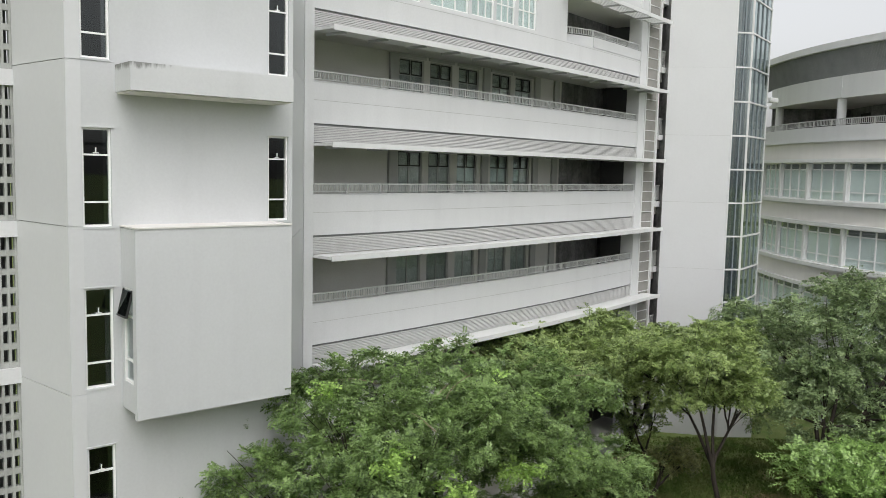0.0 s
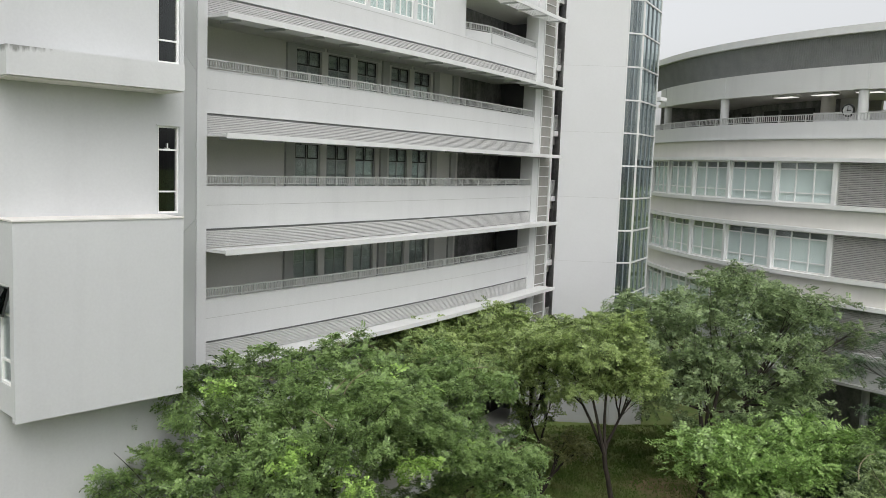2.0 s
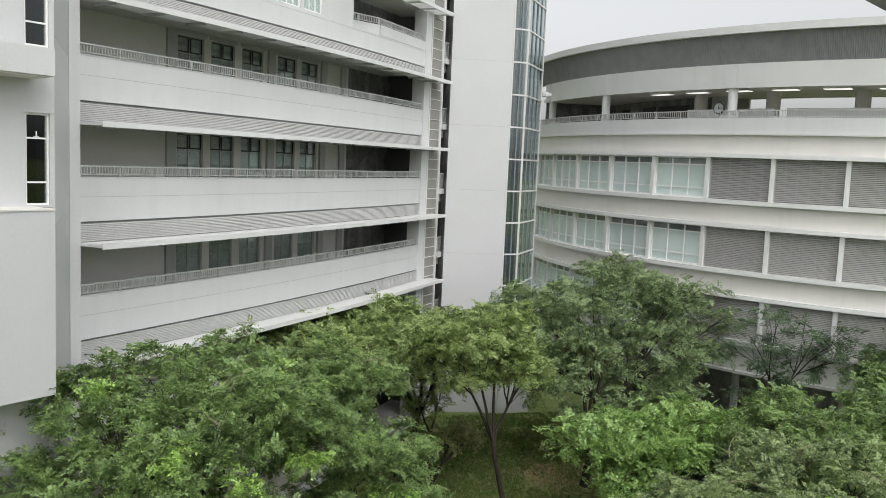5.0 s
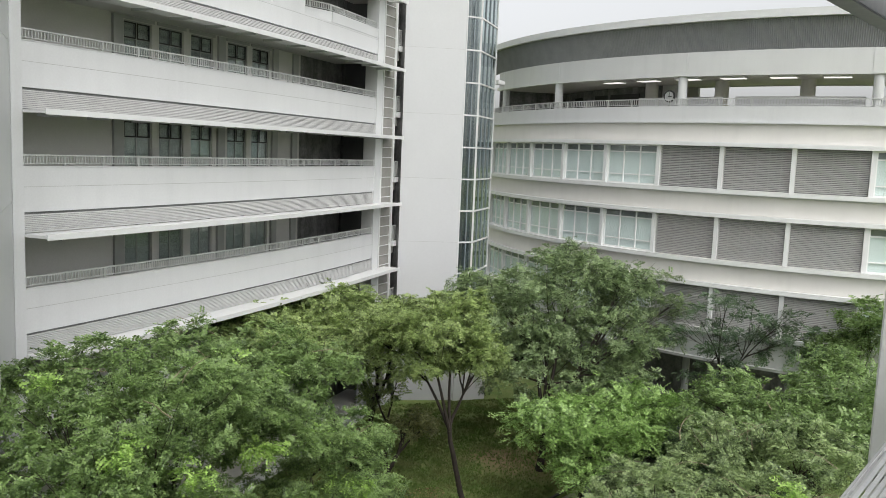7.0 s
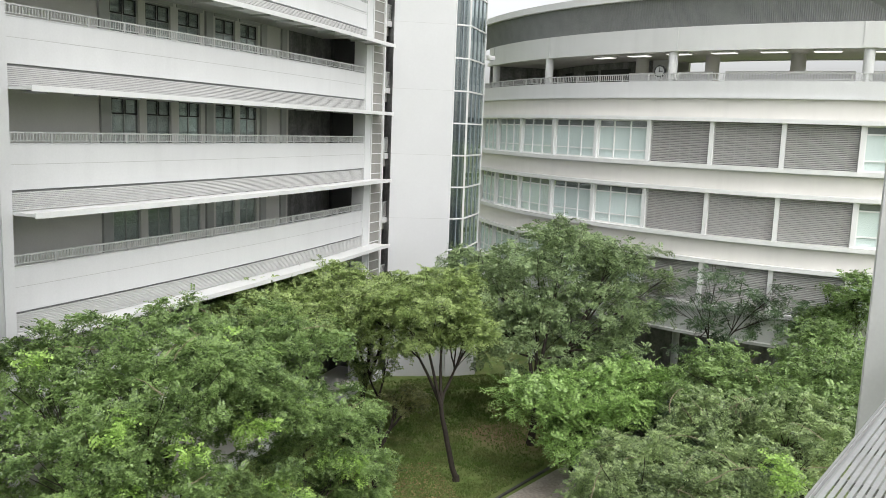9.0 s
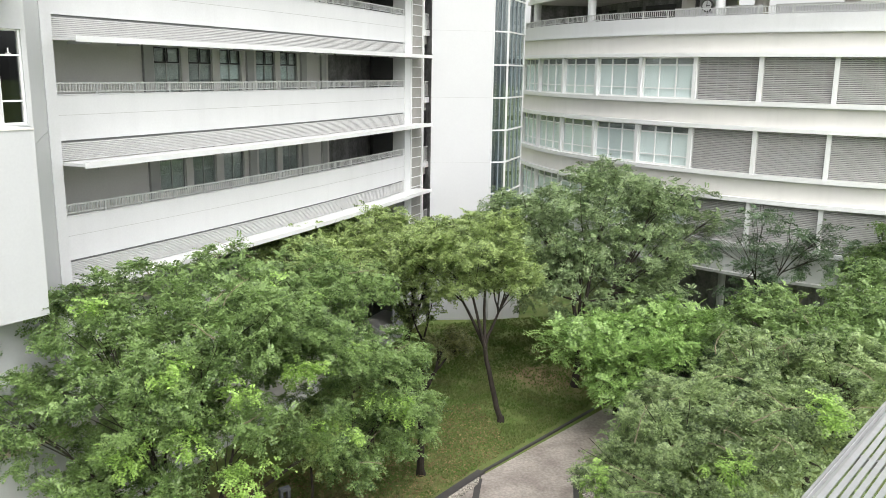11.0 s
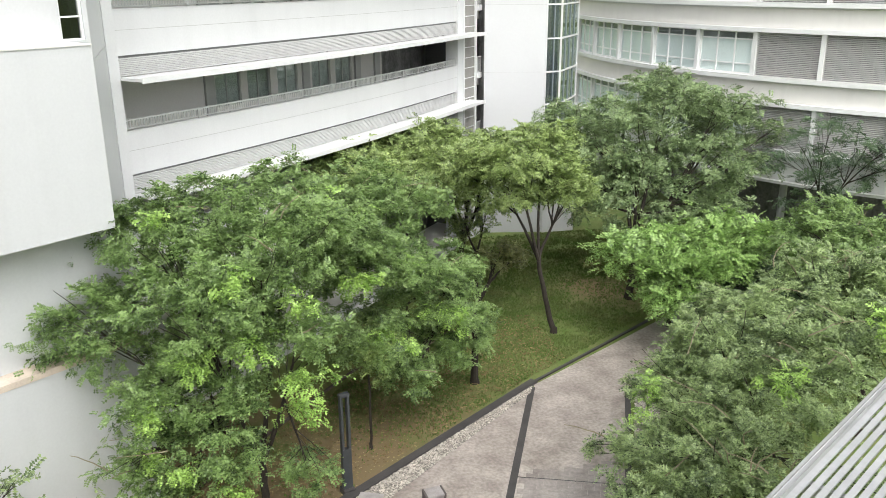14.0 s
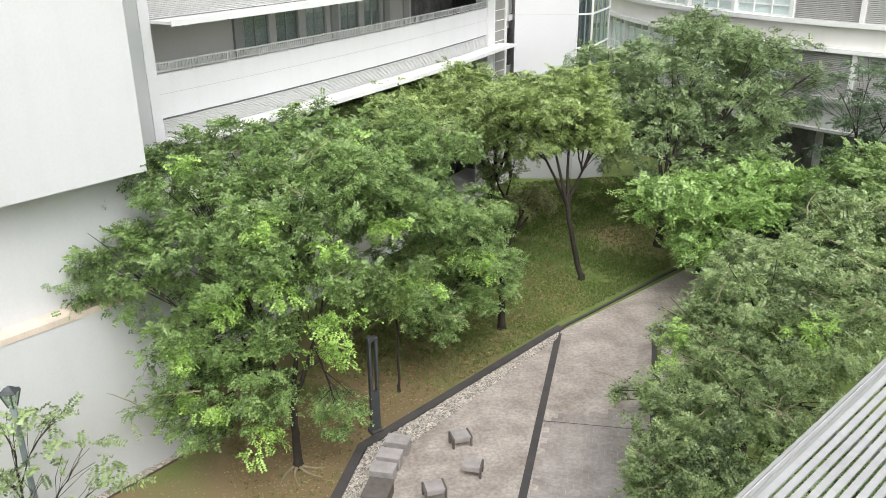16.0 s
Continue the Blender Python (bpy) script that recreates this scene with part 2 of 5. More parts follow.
def prism(bm, pts, z0, z1):
    lo = [bm.verts.new((x, y, z0)) for x, y in pts]
    hi = [bm.verts.new((x, y, z1)) for x, y in pts]
    bm.faces.new(lo[::-1])
    bm.faces.new(hi)
    for i in range(len(pts)):
        j = (i + 1) % len(pts)
        bm.faces.new((lo[i], lo[j], hi[j], hi[i]))
    bmesh.ops.recalc_face_normals(bm, faces=bm.faces)


def tube(bm, pts, r0, r1, sides=6):
    """A tapered round limb along points."""
    rings = []
    pts = [Vector(p) for p in pts]
    for i, p in enumerate(pts):
        d = (pts[min(i + 1, len(pts) - 1)] - pts[max(i - 1, 0)]).normalized()
        a = d.orthogonal().normalized()
        b = d.cross(a)
        r = r0 + (r1 - r0) * i / (len(pts) - 1)
        rings.append([bm.verts.new(p + (a * math.cos(k * math.tau / sides) + b * math.sin(k * math.tau / sides)) * r) for k in range(sides)])
    for p, q in zip(rings, rings[1:]):
        # match the ring's start so that the tube doesn't twist
        k0 = min(range(sides), key=lambda k: (q[k].co - p[0].co).length)
        q[:] = q[k0:] + q[:k0]
        for i in range(sides):
            j = (i + 1) % sides
            bm.faces.new((p[i], p[j], q[j], q[i]))
    bm.faces.new(rings[0][::-1])
    bm.faces.new(rings[-1])


def straight(a, b):
    """A facade along the line from a to b; offsets go to its right hand, towards the court."""
    u = Vector((b[0] - a[0], b[1] - a[1])).normalized()
    w = Vector((u.y, -u.x))
    return lambda s, o: (a[0] + u.x * s + w.x * o, a[1] + u.y * s + w.y * o)


def corridor_line(s, o):
    bow = 0.45 * (1 - ((s - 12.3) / 12.3) ** 2) if 0 < s < 24.6 else 0.0
    return (-4.69 + 0.645 * s + 0.764 * (bow + o), 29.47 + 0.764 * s - 0.645 * (bow + o))


DC, DR = (54.10, 57.79), 30.57


def drum_line(a, o):
    return (DC[0] + (DR + o) * math.cos(radians(a)), DC[1] + (DR + o) * math.sin(radians(a)))


# ---- ground ----
def ground_sheet():
    bm = bmesh.new()
    xs = [-900, -300, -100, -40, -12] + [x * 2.0 for x in range(-5, 22)] + [60, 100, 300, 900]
    ys = [-900, -300, -60, -10] + [y * 2.0 for y in range(0, 34)] + [80, 120, 300, 900]
    grid = [[bm.verts.new((x, y, -0.03 + 0.03 * noise.noise((x * 0.3, y * 0.3, 0)) if -12 < x < 44 and -1 < y < 68 else -0.03)) for x in xs] for y in ys]
    for r, q in zip(grid, grid[1:]):
        for i in range(len(xs) - 1):
            bm.faces.new((r[i], r[i + 1], q[i + 1], q[i]))
    ob = link_bm("ground", bm, LAWN)
    for p in ob.data.polygons:
        p.use_smooth = True
    return tagged(ob, "grass lawn that thins to bare leaf-strewn soil", "lawn", kind="structure")


def lawn_material():
    """Grass that gives way to litter and bare soil in patches, most of all round the trunks."""
    m = material("patchy_lawn", (0.125, 0.192, 0.042), 0.95, 0.35, 0.9, 26, 0.03, second=(0.185, 0.210, 0.072))
    n, ln = m.node_tree.nodes, m.node_tree.links
    b = n["Principled BSDF"]
    green = b.inputs["Base Color"].links[0].from_socket
    geo = n.new("ShaderNodeNewGeometry")
    patch = n.new("ShaderNodeTexNoise")
    patch.inputs["Scale"].default_value = 0.32
    patch.inputs["Detail"].default_value = 7
    ln.new(geo.outputs["Position"], patch.inputs["Vector"])
    near = n.new("ShaderNodeVectorMath")
    near.operation = "DISTANCE"
    near.inputs[1].default_value = (0.5, 22.0, 0)
    ln.new(geo.outputs["Position"], near.inputs[0])
    fall = n.new("ShaderNodeMapRange")
    fall.inputs["From Min"].default_value, fall.inputs["From Max"].default_value = 3.0, 13.0
    fall.inputs["To Min"].default_value, fall.inputs["To Max"].default_value = 0.30, -0.16
    ln.new(near.outputs["Value"], fall.inputs["Value"])
    add = n.new("ShaderNodeMath")
    ln.new(patch.outputs["Fac"], add.inputs[0])
    ln.new(fall.outputs[0], add.inputs[1])
    bare = n.new("ShaderNodeVectorMath")
    bare.operation = "DISTANCE"
    bare.inputs[1].default_value = (17.2, 38.6, 0)
    ln.new(geo.outputs["Position"], bare.inputs[0])
    fade = n.new("ShaderNodeMapRange")
    fade.inputs["From Min"].default_value, fade.inputs["From Max"].default_value = 1.0, 5.5
    fade.inputs["To Min"].default_value, fade.inputs["To Max"].default_value = 0.34, 0.0
    ln.new(bare.outputs["Value"], fade.inputs["Value"])
    both = n.new("ShaderNodeMath")
    ln.new(add.outputs[0], both.inputs[0])
    ln.new(fade.outputs[0], both.inputs[1])
    add = both
    edge = n.new("ShaderNodeMapRange")
    edge.inputs["From Min"].default_value, edge.inputs["From Max"].default_value = 0.44, 0.74
    ln.new(add.outputs[0], edge.inputs["Value"])
    litter = n.new("ShaderNodeTexVoronoi")
    litter.inputs["Scale"].default_value = 7.0
    ln.new(geo.outputs["Position"], litter.inputs["Vector"])
    lr = n.new("ShaderNodeValToRGB")
    lr.color_ramp.elements[0].position, lr.color_ramp.elements[1].position = 0.06, 0.22
    lr.color_ramp.elements[0].color, lr.color_ramp.elements[1].color = (0.46, 0.37, 0.21, 1), (0.215, 0.160, 0.085, 1)
    ln.new(litter.outputs["Distance"], lr.inputs["Fac"])
    mix = n.new("ShaderNodeMix")
    mix.data_type = "RGBA"
    ln.new(edge.outputs[0], mix.inputs["Factor"])
    ln.new(green, mix.inputs["A"])
    ln.new(lr.outputs[0], mix.inputs["B"])
    ln.new(mix.outputs["Result"], b.inputs["Base Color"])
    return m


LAWN = lawn_material()
ground_sheet()


def slab(name, pts, z0, z1, mat, label, category, kind="structure"):
    bm = bmesh.new()
    prism(bm, pts, z0, z1)
    return tagged(link_bm(name, bm, mat), label, category, kind=kind)


slab("path", [(9.9, 28.9), (5.6, 19.0), (2.0, 10.0), (7.0, 10.0), (9.42, 18.7), (11.56, 23.46), (13.3, 27.5), (16.4, 29.9), (30.0, 39.0), (29.0, 41.0), (18.2, 34.2)],
     -0.2, 0.03, PATH_LIGHT, "brownish grey concrete footpath, damp and stained", "path")
slab("pavement", [(9.55, 28.45), (1.25, 21.95), (0.55, 20.0), (-2.2, 10.0), (1.93, 10.0), (5.53, 19.0)],
     -0.2, 0.026, PATH_LIGHT, "pale worn concrete seating area beside the lawn", "pavement")


def ribbon(name, pts, width, z1, mat, label, category):
    """A kerb along points."""
    bm = bmesh.new()
    lefts, rights = [], []
    for i, p in enumerate(pts):
        a, b = Vector(pts[max(i - 1, 0)]), Vector(pts[min(i + 1, len(pts) - 1)])
        d = (b - a).normalized()
        w = Vector((-d.y, d.x)) * width / 2
        lefts.append(Vector(p) + w)
        rights.append(Vector(p) - w)
    for (a, b, c, d) in zip(rights, rights[1:], lefts[1:], lefts):
        prism(bm, [a[:], b[:], c[:], d[:]], -0.2, z1)
    bmesh.ops.remove_doubles(bm, verts=bm.verts, dist=0.001)
    return tagged(link_bm(name, bm, mat), label, category, kind="structure")


ribbon("kerb", [(10.02, 29.215), (18.1, 34.6), (29.5, 42.0)], 0.11, 0.05, KERB, "narrow dark concrete kerb between lawn and path", "kerb")
ribbon("kerb", [(-3.0, 10.0), (0.2, 19.9), (1.2, 22.4), (10.0, 29.2)], 0.33, 0.10, KERB, "charcoal concrete kerb between lawn and path", "kerb")
ribbon("path_divider", [(2.0, 10.0), (5.6, 19.0), (9.75, 28.7)], 0.25, 0.045, KERB, "dark flush band that splits the paving", "kerb")
ribbon("kerb", [(6.9, 10.0), (9.5, 18.7), (11.6, 23.46), (13.4, 27.55), (16.6, 29.7), (30.0, 38.7)], 0.22, 0.10, KERB, "charcoal concrete kerb along the shrubs", "kerb")
ribbon("lawn_edging", [(-12.0, 16.4), (-5.95, 21.75), (-3.36, 24.05), (0.5, 29.0), (4.0, 33.2)], 0.10, 0.06, TIMBER, "thin timber edging of the lawn", "edging")


def pebbles(name, pts, rows, label, size=(0.028, 0.06), seed=1):
    """Loose stones between two edges, as one object; pts pairs give both edges along the strip."""
    rng = random.Random(seed)
    verts, faces = [], []
    base = [(1, 0, 0), (0, 1, 0), (-1, 0, 0), (0, -1, 0), (0, 0, 1), (0, 0, -1)]
    tri = [(0, 1, 4), (1, 2, 4), (2, 3, 4), (3, 0, 4), (1, 0, 5), (2, 1, 5), (3, 2, 5), (0, 3, 5)]
    for (a, b), (c, d), count in rows:
        for _ in range(count):
            t, w = rng.random(), rng.random()
            p = Vector(a).lerp(Vector(c), t).lerp(Vector(b).lerp(Vector(d), t), w)
            r, th = rng.uniform(*size), rng.uniform(0, 6.28)
            ca, sa, k = math.cos(th), math.sin(th), len(verts)
            fx, fz = rng.uniform(0.8, 1.3), rng.uniform(0.5, 0.8)
            for x, y, z in base:
                verts.append((p.x + (x * ca * fx - y * sa) * r, p.y + (x * sa * fx + y * ca) * r, 0.045 + r * 0.3 + z * r * fz))
            faces += [(i + k, j + k, m + k) for i, j, m in tri]
    me = bpy.data.meshes.new(name)
    me.from_pydata(verts, [], faces)
    me.materials.append(PEBBLE)
    return tagged(new(name, me), label, "gravel", kind="stuff")


# ---- the wing with the projecting box ----
WA, WB = (-9.2, 20.15), (-4.44, 24.11)
wing_line = straight(WA, WB)
WING = 6.19
wing = thing("wing_building", "white rendered building wing with narrow windows", "building")


def framed_window(parent, fn, s0, s1, off, z0, z1, bars=(0.30, 0.76), glass=GLASS, frame=FRAME_WHITE, back=UNLIT_INTERIOR, verts=(), t=0.06, depth=0.12, backset=0.5, inner=None, blind_top=None):
    """A window let into a wall: frame, transoms at heights measured from the top, panes and a sheet coloured as the
    interior behind.
    """
    w = new("window")
    w.parent = parent
    tagged(w, "")
    n = 2 if abs(s1 - s0) > 8 else 1
    tt = t if abs(fn(s1, 0)[0] - fn(s0, 0)[0]) + abs(fn(s1, 0)[1] - fn(s0, 0)[1]) > 0.05 else t
    span = math.dist(fn(s0, off), fn(s1, off))
    ts = tt * (s1 - s0) / span
    bm = bmesh.new()
    strip(bm, fn, s0, s0 + ts, off - depth, off, z0, z1)
    strip(bm, fn, s1 - ts, s1, off - depth, off, z0, z1)
    strip(bm, fn, s0 + ts, s1 - ts, off - depth, off, z0, z0 + tt)
    strip(bm, fn, s0 + ts, s1 - ts, off - depth, off, z1 - tt, z1)
    for v in verts:
        s = s0 + (s1 - s0) * v
        bar("mullion", fn, s - ts * 0.45, s + ts * 0.45, off - depth, off - 0.008, z0 + tt, z1 - tt, inner or frame, w)
    part("frame", bm, frame, w)
    levels = [z1 - tt] + [z1 - (z1 - z0) * b for b in bars] + [z0 + tt]
    for i, zz in enumerate(levels[1:-1]):
        bar("transom", fn, s0 + ts, s1 - ts, off - depth, off - 0.012, zz - tt * 0.45, zz + tt * 0.45, inner or frame, w)
    for hi, lo in zip(levels, levels[1:]):
        p = bar("pane", fn, s0 + ts, s1 - ts, off - depth * 0.6 - 0.01, off - depth * 0.6, lo, hi, glass, w)
        p.visible_shadow = False
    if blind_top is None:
        # Flat sheet; the default near-black colour paints an unlit interior.
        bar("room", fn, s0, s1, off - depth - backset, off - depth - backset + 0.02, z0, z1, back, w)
    else:
        zb = z1 - (z1 - z0) * blind_top
        bar("blind", fn, s0, s1, off - depth - backset, off - depth - backset + 0.02, z0, zb, back, w)
        # Grey sheet stands in for the dim interior above the blind.
        bar("room", fn, s0, s1, off - depth - backset - 0.10, off - depth - backset - 0.08, z0, z1, CLADDING, w)
    return w


def wall_with_holes(name, parent, fn, s0, s1, o0, o1, z0, z1, holes, mat, label=""):
    """A wall from s0 to s1 with openings (sa, sb, za, zb) through it; openings in one column share sa, sb."""
    bm = bmesh.new()
    cols = sorted({(h[0], h[1]) for h in holes})
    s = s0
    for a, b in cols:
        if a > s:
            strip(bm, fn, s, a, o0, o1, z0, z1, max(1, int(abs(a - s) / 3)))
        z = z0
        for h in sorted((h for h in holes if (h[0], h[1]) == (a, b)), key=lambda h: h[2]):
            if h[2] > z:
                strip(bm, fn, a, b, o0, o1, z, h[2])
            z = h[3]
        if z < z1:
            strip(bm, fn, a, b, o0, o1, z, z1)
        s = b
    if s < s1:
        strip(bm, fn, s, s1, o0, o1, z0, z1, max(1, int(abs(s1 - s) / 3)))
    return part(name, bm, mat, parent, label)


TOP = 33.0
holes = []
for k, (z0, z1) in enumerate([(6.1, 8.62), (10.16, 12.73), (14.28, 16.74), (18.43, 20.9), (22.4, 24.9), (26.4, 28.9)]):
    holes.append((0.36, 1.06, z0, z1))
for z0, z1 in [(14.33, 16.74), (18.45, 20.9), (22.4, 24.9), (26.4, 28.9)]:
    holes.append((5.42, 6.06, z0, z1))
wall_with_holes("wall", wing, wing_line, 0.0, WING, -0.3, 0.0, 5.9, TOP, holes, WING_WHITE)
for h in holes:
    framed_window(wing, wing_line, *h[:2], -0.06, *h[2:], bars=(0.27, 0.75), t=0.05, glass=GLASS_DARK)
    zl = h[3] - 0.27 * (h[3] - h[2]) + 0.05
    sm = (h[0] + h[1]) / 2
    bm = bmesh.new()
    strip(bm, wing_line, sm - 0.012, sm + 0.012, -0.1, -0.07, zl, zl + 0.13)
    strip(bm, wing_line, sm - 0.07, sm + 0.07, -0.1, -0.075, zl - 0.015, zl + 0.005)
    part("latch", bm, FRAME_WHITE, wing)
    bar("sill", wing_line, h[0] - 0.03, h[1] + 0.03, -0.1, 0.025, h[2] - 0.05, h[2] - 0.002, WING_WHITE, wing)
    bar("drip_moulding", wing_line, h[0] - 0.05, h[1] + 0.05, 0.002, 0.035, h[3] + 0.003, h[3] + 0.035, WING_WHITE, wing)
side_line = straight((-11.45, 22.05), WA)
SIDE = math.dist((-11.45, 22.05), WA)
for z in (-0.2, 6.02, 10.05, 14.31, 18.38, 22.45, 26.5):
    zz = {-0.2: 6.0, 6.02: 10.03, 10.05: 14.29, 14.31: 18.36, 18.38: 22.43, 22.45: 26.48, 26.5: TOP}[z]
    bar("side_panel", side_line, 0.0, SIDE - 0.01, -0.3, 0.0, z, zz, WHITE_PANEL, wing)
    if z > 0:
        bar("corner_panel", wing_line, -0.005, 0.352, 0.003, 0.02, z, zz, WHITE_PANEL, wing)
bar("joint_backing", side_line, 0.02, SIDE - 0.05, -0.28, -0.03, 0, TOP - 0.1, GROOVE, wing)
# return wall towards the corridor, with its joints
return_line = straight(WB, (-4.98, 29.2))
RET = math.dist(WB, (-4.98, 29.2))
for z0, z1 in ((-0.2, 4.88), (4.9, 8.92), (8.94, 13.78), (13.8, 18.78), (18.8, 23.3), (23.32, TOP)):
    bm = bmesh.new()
    strip(bm, return_line, 0.0, RET, -0.3, 0.0, z0, z1)
    part("return_panel", bm, WHITE_PANEL, wing)
bar("return_core", return_line, 0.0, RET, -0.45, -0.02, -0.2, TOP, GROOVE, wing)
# projecting box
BOX = (1.25, 5.58, 1.08, 9.46, 14.27)
bar("box_front", wing_line, BOX[0], BOX[1], 0.9, BOX[2], BOX[3], BOX[4], WING_WHITE, wing, label="blank white rendered front of the projecting box")
bar("box_floor", wing_line, BOX[0] + 0.012, BOX[1], 0.002, 0.898, BOX[3] + 0.12, BOX[3] + 0.3, WING_WHITE, wing)
bar("box_roof", wing_line, BOX[0] + 0.012, BOX[1], 0.002, 0.898, BOX[4] - 0.2, BOX[4] - 0.02, WING_WHITE, wing)
bar("box_end_wall", wing_line, BOX[1] - 0.2, BOX[1], 0.002, 0.898, BOX[3] + 0.302, BOX[4] - 0.202, WING_WHITE, wing)
box_left = lambda s, o: wing_line(BOX[0] + 0.012 - o, s)
wall_with_holes("box_side_wall", wing, box_left, 0.002, 0.9, -0.12, 0.0, BOX[3] + 0.3, BOX[4] - 0.2, [(0.14, 0.80, 10.3, 12.75)], WING_WHITE)
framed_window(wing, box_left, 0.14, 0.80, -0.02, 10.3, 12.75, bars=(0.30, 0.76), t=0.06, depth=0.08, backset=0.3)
bm = bmesh.new()
a, b = box_left(0.16, 0.02), box_left(0.78, 0.02)
c, d = box_left(0.78, 0.17), box_left(0.16, 0.17)
for p, q in ((a, d), (b, c)):
    hexa(bm, [(p[0], p[1], 12.66), (q[0], q[1], 12.02), (q[0] + 0.04, q[1] + 0.03, 12.02), (p[0] + 0.04, p[1] + 0.03, 12.66), (p[0], p[1], 12.72), (q[0], q[1], 12.08), (q[0] + 0.04, q[1] + 0.03, 12.08), (p[0] + 0.04, p[1] + 0.03, 12.72)])
tube(bm, [(d[0], d[1], 12.05), (c[0], c[1], 12.05)], 0.03, 0.03, 4)
part("open_sash", bm, FRAME_DARK, wing, "tilted open top sash")
bm = bmesh.new()
hexa(bm, [(d[0], d[1], 12.07), (c[0], c[1], 12.07), (c[0] + 0.01, c[1] + 0.01, 12.07), (d[0] + 0.01, d[1] + 0.01, 12.07), (a[0], a[1], 12.68), (b[0], b[1], 12.68), (b[0] + 0.01, b[1] + 0.01, 12.68), (a[0] + 0.01, a[1] + 0.01, 12.68)])
bmesh.ops.recalc_face_normals(bm, faces=bm.faces)
part("sash_pane", bm, GLASS_DARK, wing)
bar("coping", wing_line, BOX[0] - 0.02, BOX[1], 0.002, BOX[2] + 0.03, BOX[4] + 0.002, BOX[4] + 0.04, CREAM, wing)
bar("ledge", wing_line, 1.18, 5.60, 0.002, 1.1, 17.64, 18.32, STAINED, wing, label="white projecting ledge with dark rain stains")
bar("ledge_soffit", wing_line, 1.22, 5.56, 0.002, 1.02, 17.60, 17.637, CREAM, wing)
# lower storey, thicker than the wall above
bar("lower_ledge", wing_line, -0.4, WING + 0.05, 0.002, 0.62, 5.72, 5.9, BEIGE, wing, label="damp beige ledge top")
bar("lower_wall", wing_line, -0.4, WING + 0.05, -0.3, 0.6, -0.2, 5.715, WING_WHITE, wing)

# ---- pierced screens beside the wing ----
screen_line = straight((-16.5, 17.8), (-11.4, 22.1))
screen_wall = thing("screen_wall", "grey pierced concrete sunscreen with rows of square holes", "facade screen")
for z in (1.85, 5.85, 9.85, 13.85, 17.85, 21.85, 25.85):
    bar("slab_edge", screen_line, 0.0, 6.67, -0.6, 0.05, z, z + 0.42, WHITE, screen_wall)
    bm = bmesh.new()
    for i in range(33):
        s = 0.05 + i * 0.203
        strip(bm, screen_line, s, s + 0.07, -0.24, -0.04, z + 0.42, z + 4.0)
    for j in range(7):
        zz = z + 0.42 + j * 0.51
        strip(bm, screen_line, 0.0, 6.67, -0.22, -0.06, zz, zz + 0.16)
    part("grille", bm, CONCRETE, screen_wall)
# Near-black sheet paints the shade behind the grille.
bar("back_wall", screen_line, 0.0, 6.67, -1.0, -0.9, -0.2, 31, RECESS_SHADE, screen_wall)

# ---- corridor building ----
corridor = thing("corridor_building", "white building with open corridors, parapets and slatted sunshades", "building")
cl = corridor_line
SEND = 24.4
LEVELS = (22.9, 18.9, 14.9, 10.9, 6.9)
bar("end_pilaster", cl, -0.42, 0.0, -0.5, 0.03, -0.2, TOP, WHITE, corridor)
bar("end_wall", cl, -0.42, 0.0, -7.0, -0.5, -0.2, TOP, GREY_WALL, corridor)
for zt in LEVELS:
    first = zt == LEVELS[0]
    bar("parapet", cl, 0.0, SEND, -0.2, 0.0, zt - 0.63, zt if not first else 22.35, WHITE, corridor, 14)
    bar("parapet", cl, 0.0, SEND, -0.2, 0.0, zt - 1.46, zt - 0.65, WHITE, corridor, 14)
    bar("parapet_joint", cl, 0.0, SEND, -0.18, -0.008, zt - 0.65, zt - 0.63, JOINT, corridor, 14)
    if not first:
        bar("coping", cl, 0.0, SEND, -0.22, 0.02, zt + 0.002, zt + 0.035, WHITE_PANEL, corridor, 14)
    bar("slat_backing", cl, 0.0, SEND, -0.2, -0.10, zt - 2.14, zt - 1.465, CLADDING, corridor, 14)
    for i in range(10):
        z = zt - 1.545 - i * 0.060
        bar("slat", cl, 0.0, SEND, -0.09, -0.005, z - 0.043, z, LOUVRE, corridor, 14)
    # sunshade shelf with brackets
    bm = bmesh.new()
    strip(bm, cl, 0.0, 26.2, -0.09, 1.0, zt - 2.26, zt - 2.16, 14)
    part("sunshade", bm, WHITE_METAL, corridor)
    bar("sunshade_lip", cl, 0.0, 26.2, 1.0, 1.05, zt - 2.31, zt - 2.12, WHITE_METAL, corridor, 14)
    for i in range(13):
        s = 0.6 + i * 1.98
        bar("bracket", cl, s, s + 0.06, -0.08, 0.95, zt - 2.36, zt - 2.262, GREY_STEEL, corridor)
    # floor, soffit and back wall
    bar("floor_slab", cl, 0.0, 27.8, -2.8, -0.2, zt - 1.45, zt - 0.85, GREY_WALL, corridor, 8)
    bar("soffit", cl, 0.0, SEND, -2.8, -0.2, zt - 2.0, zt - 1.93, GREY_WALL, corridor, 8)

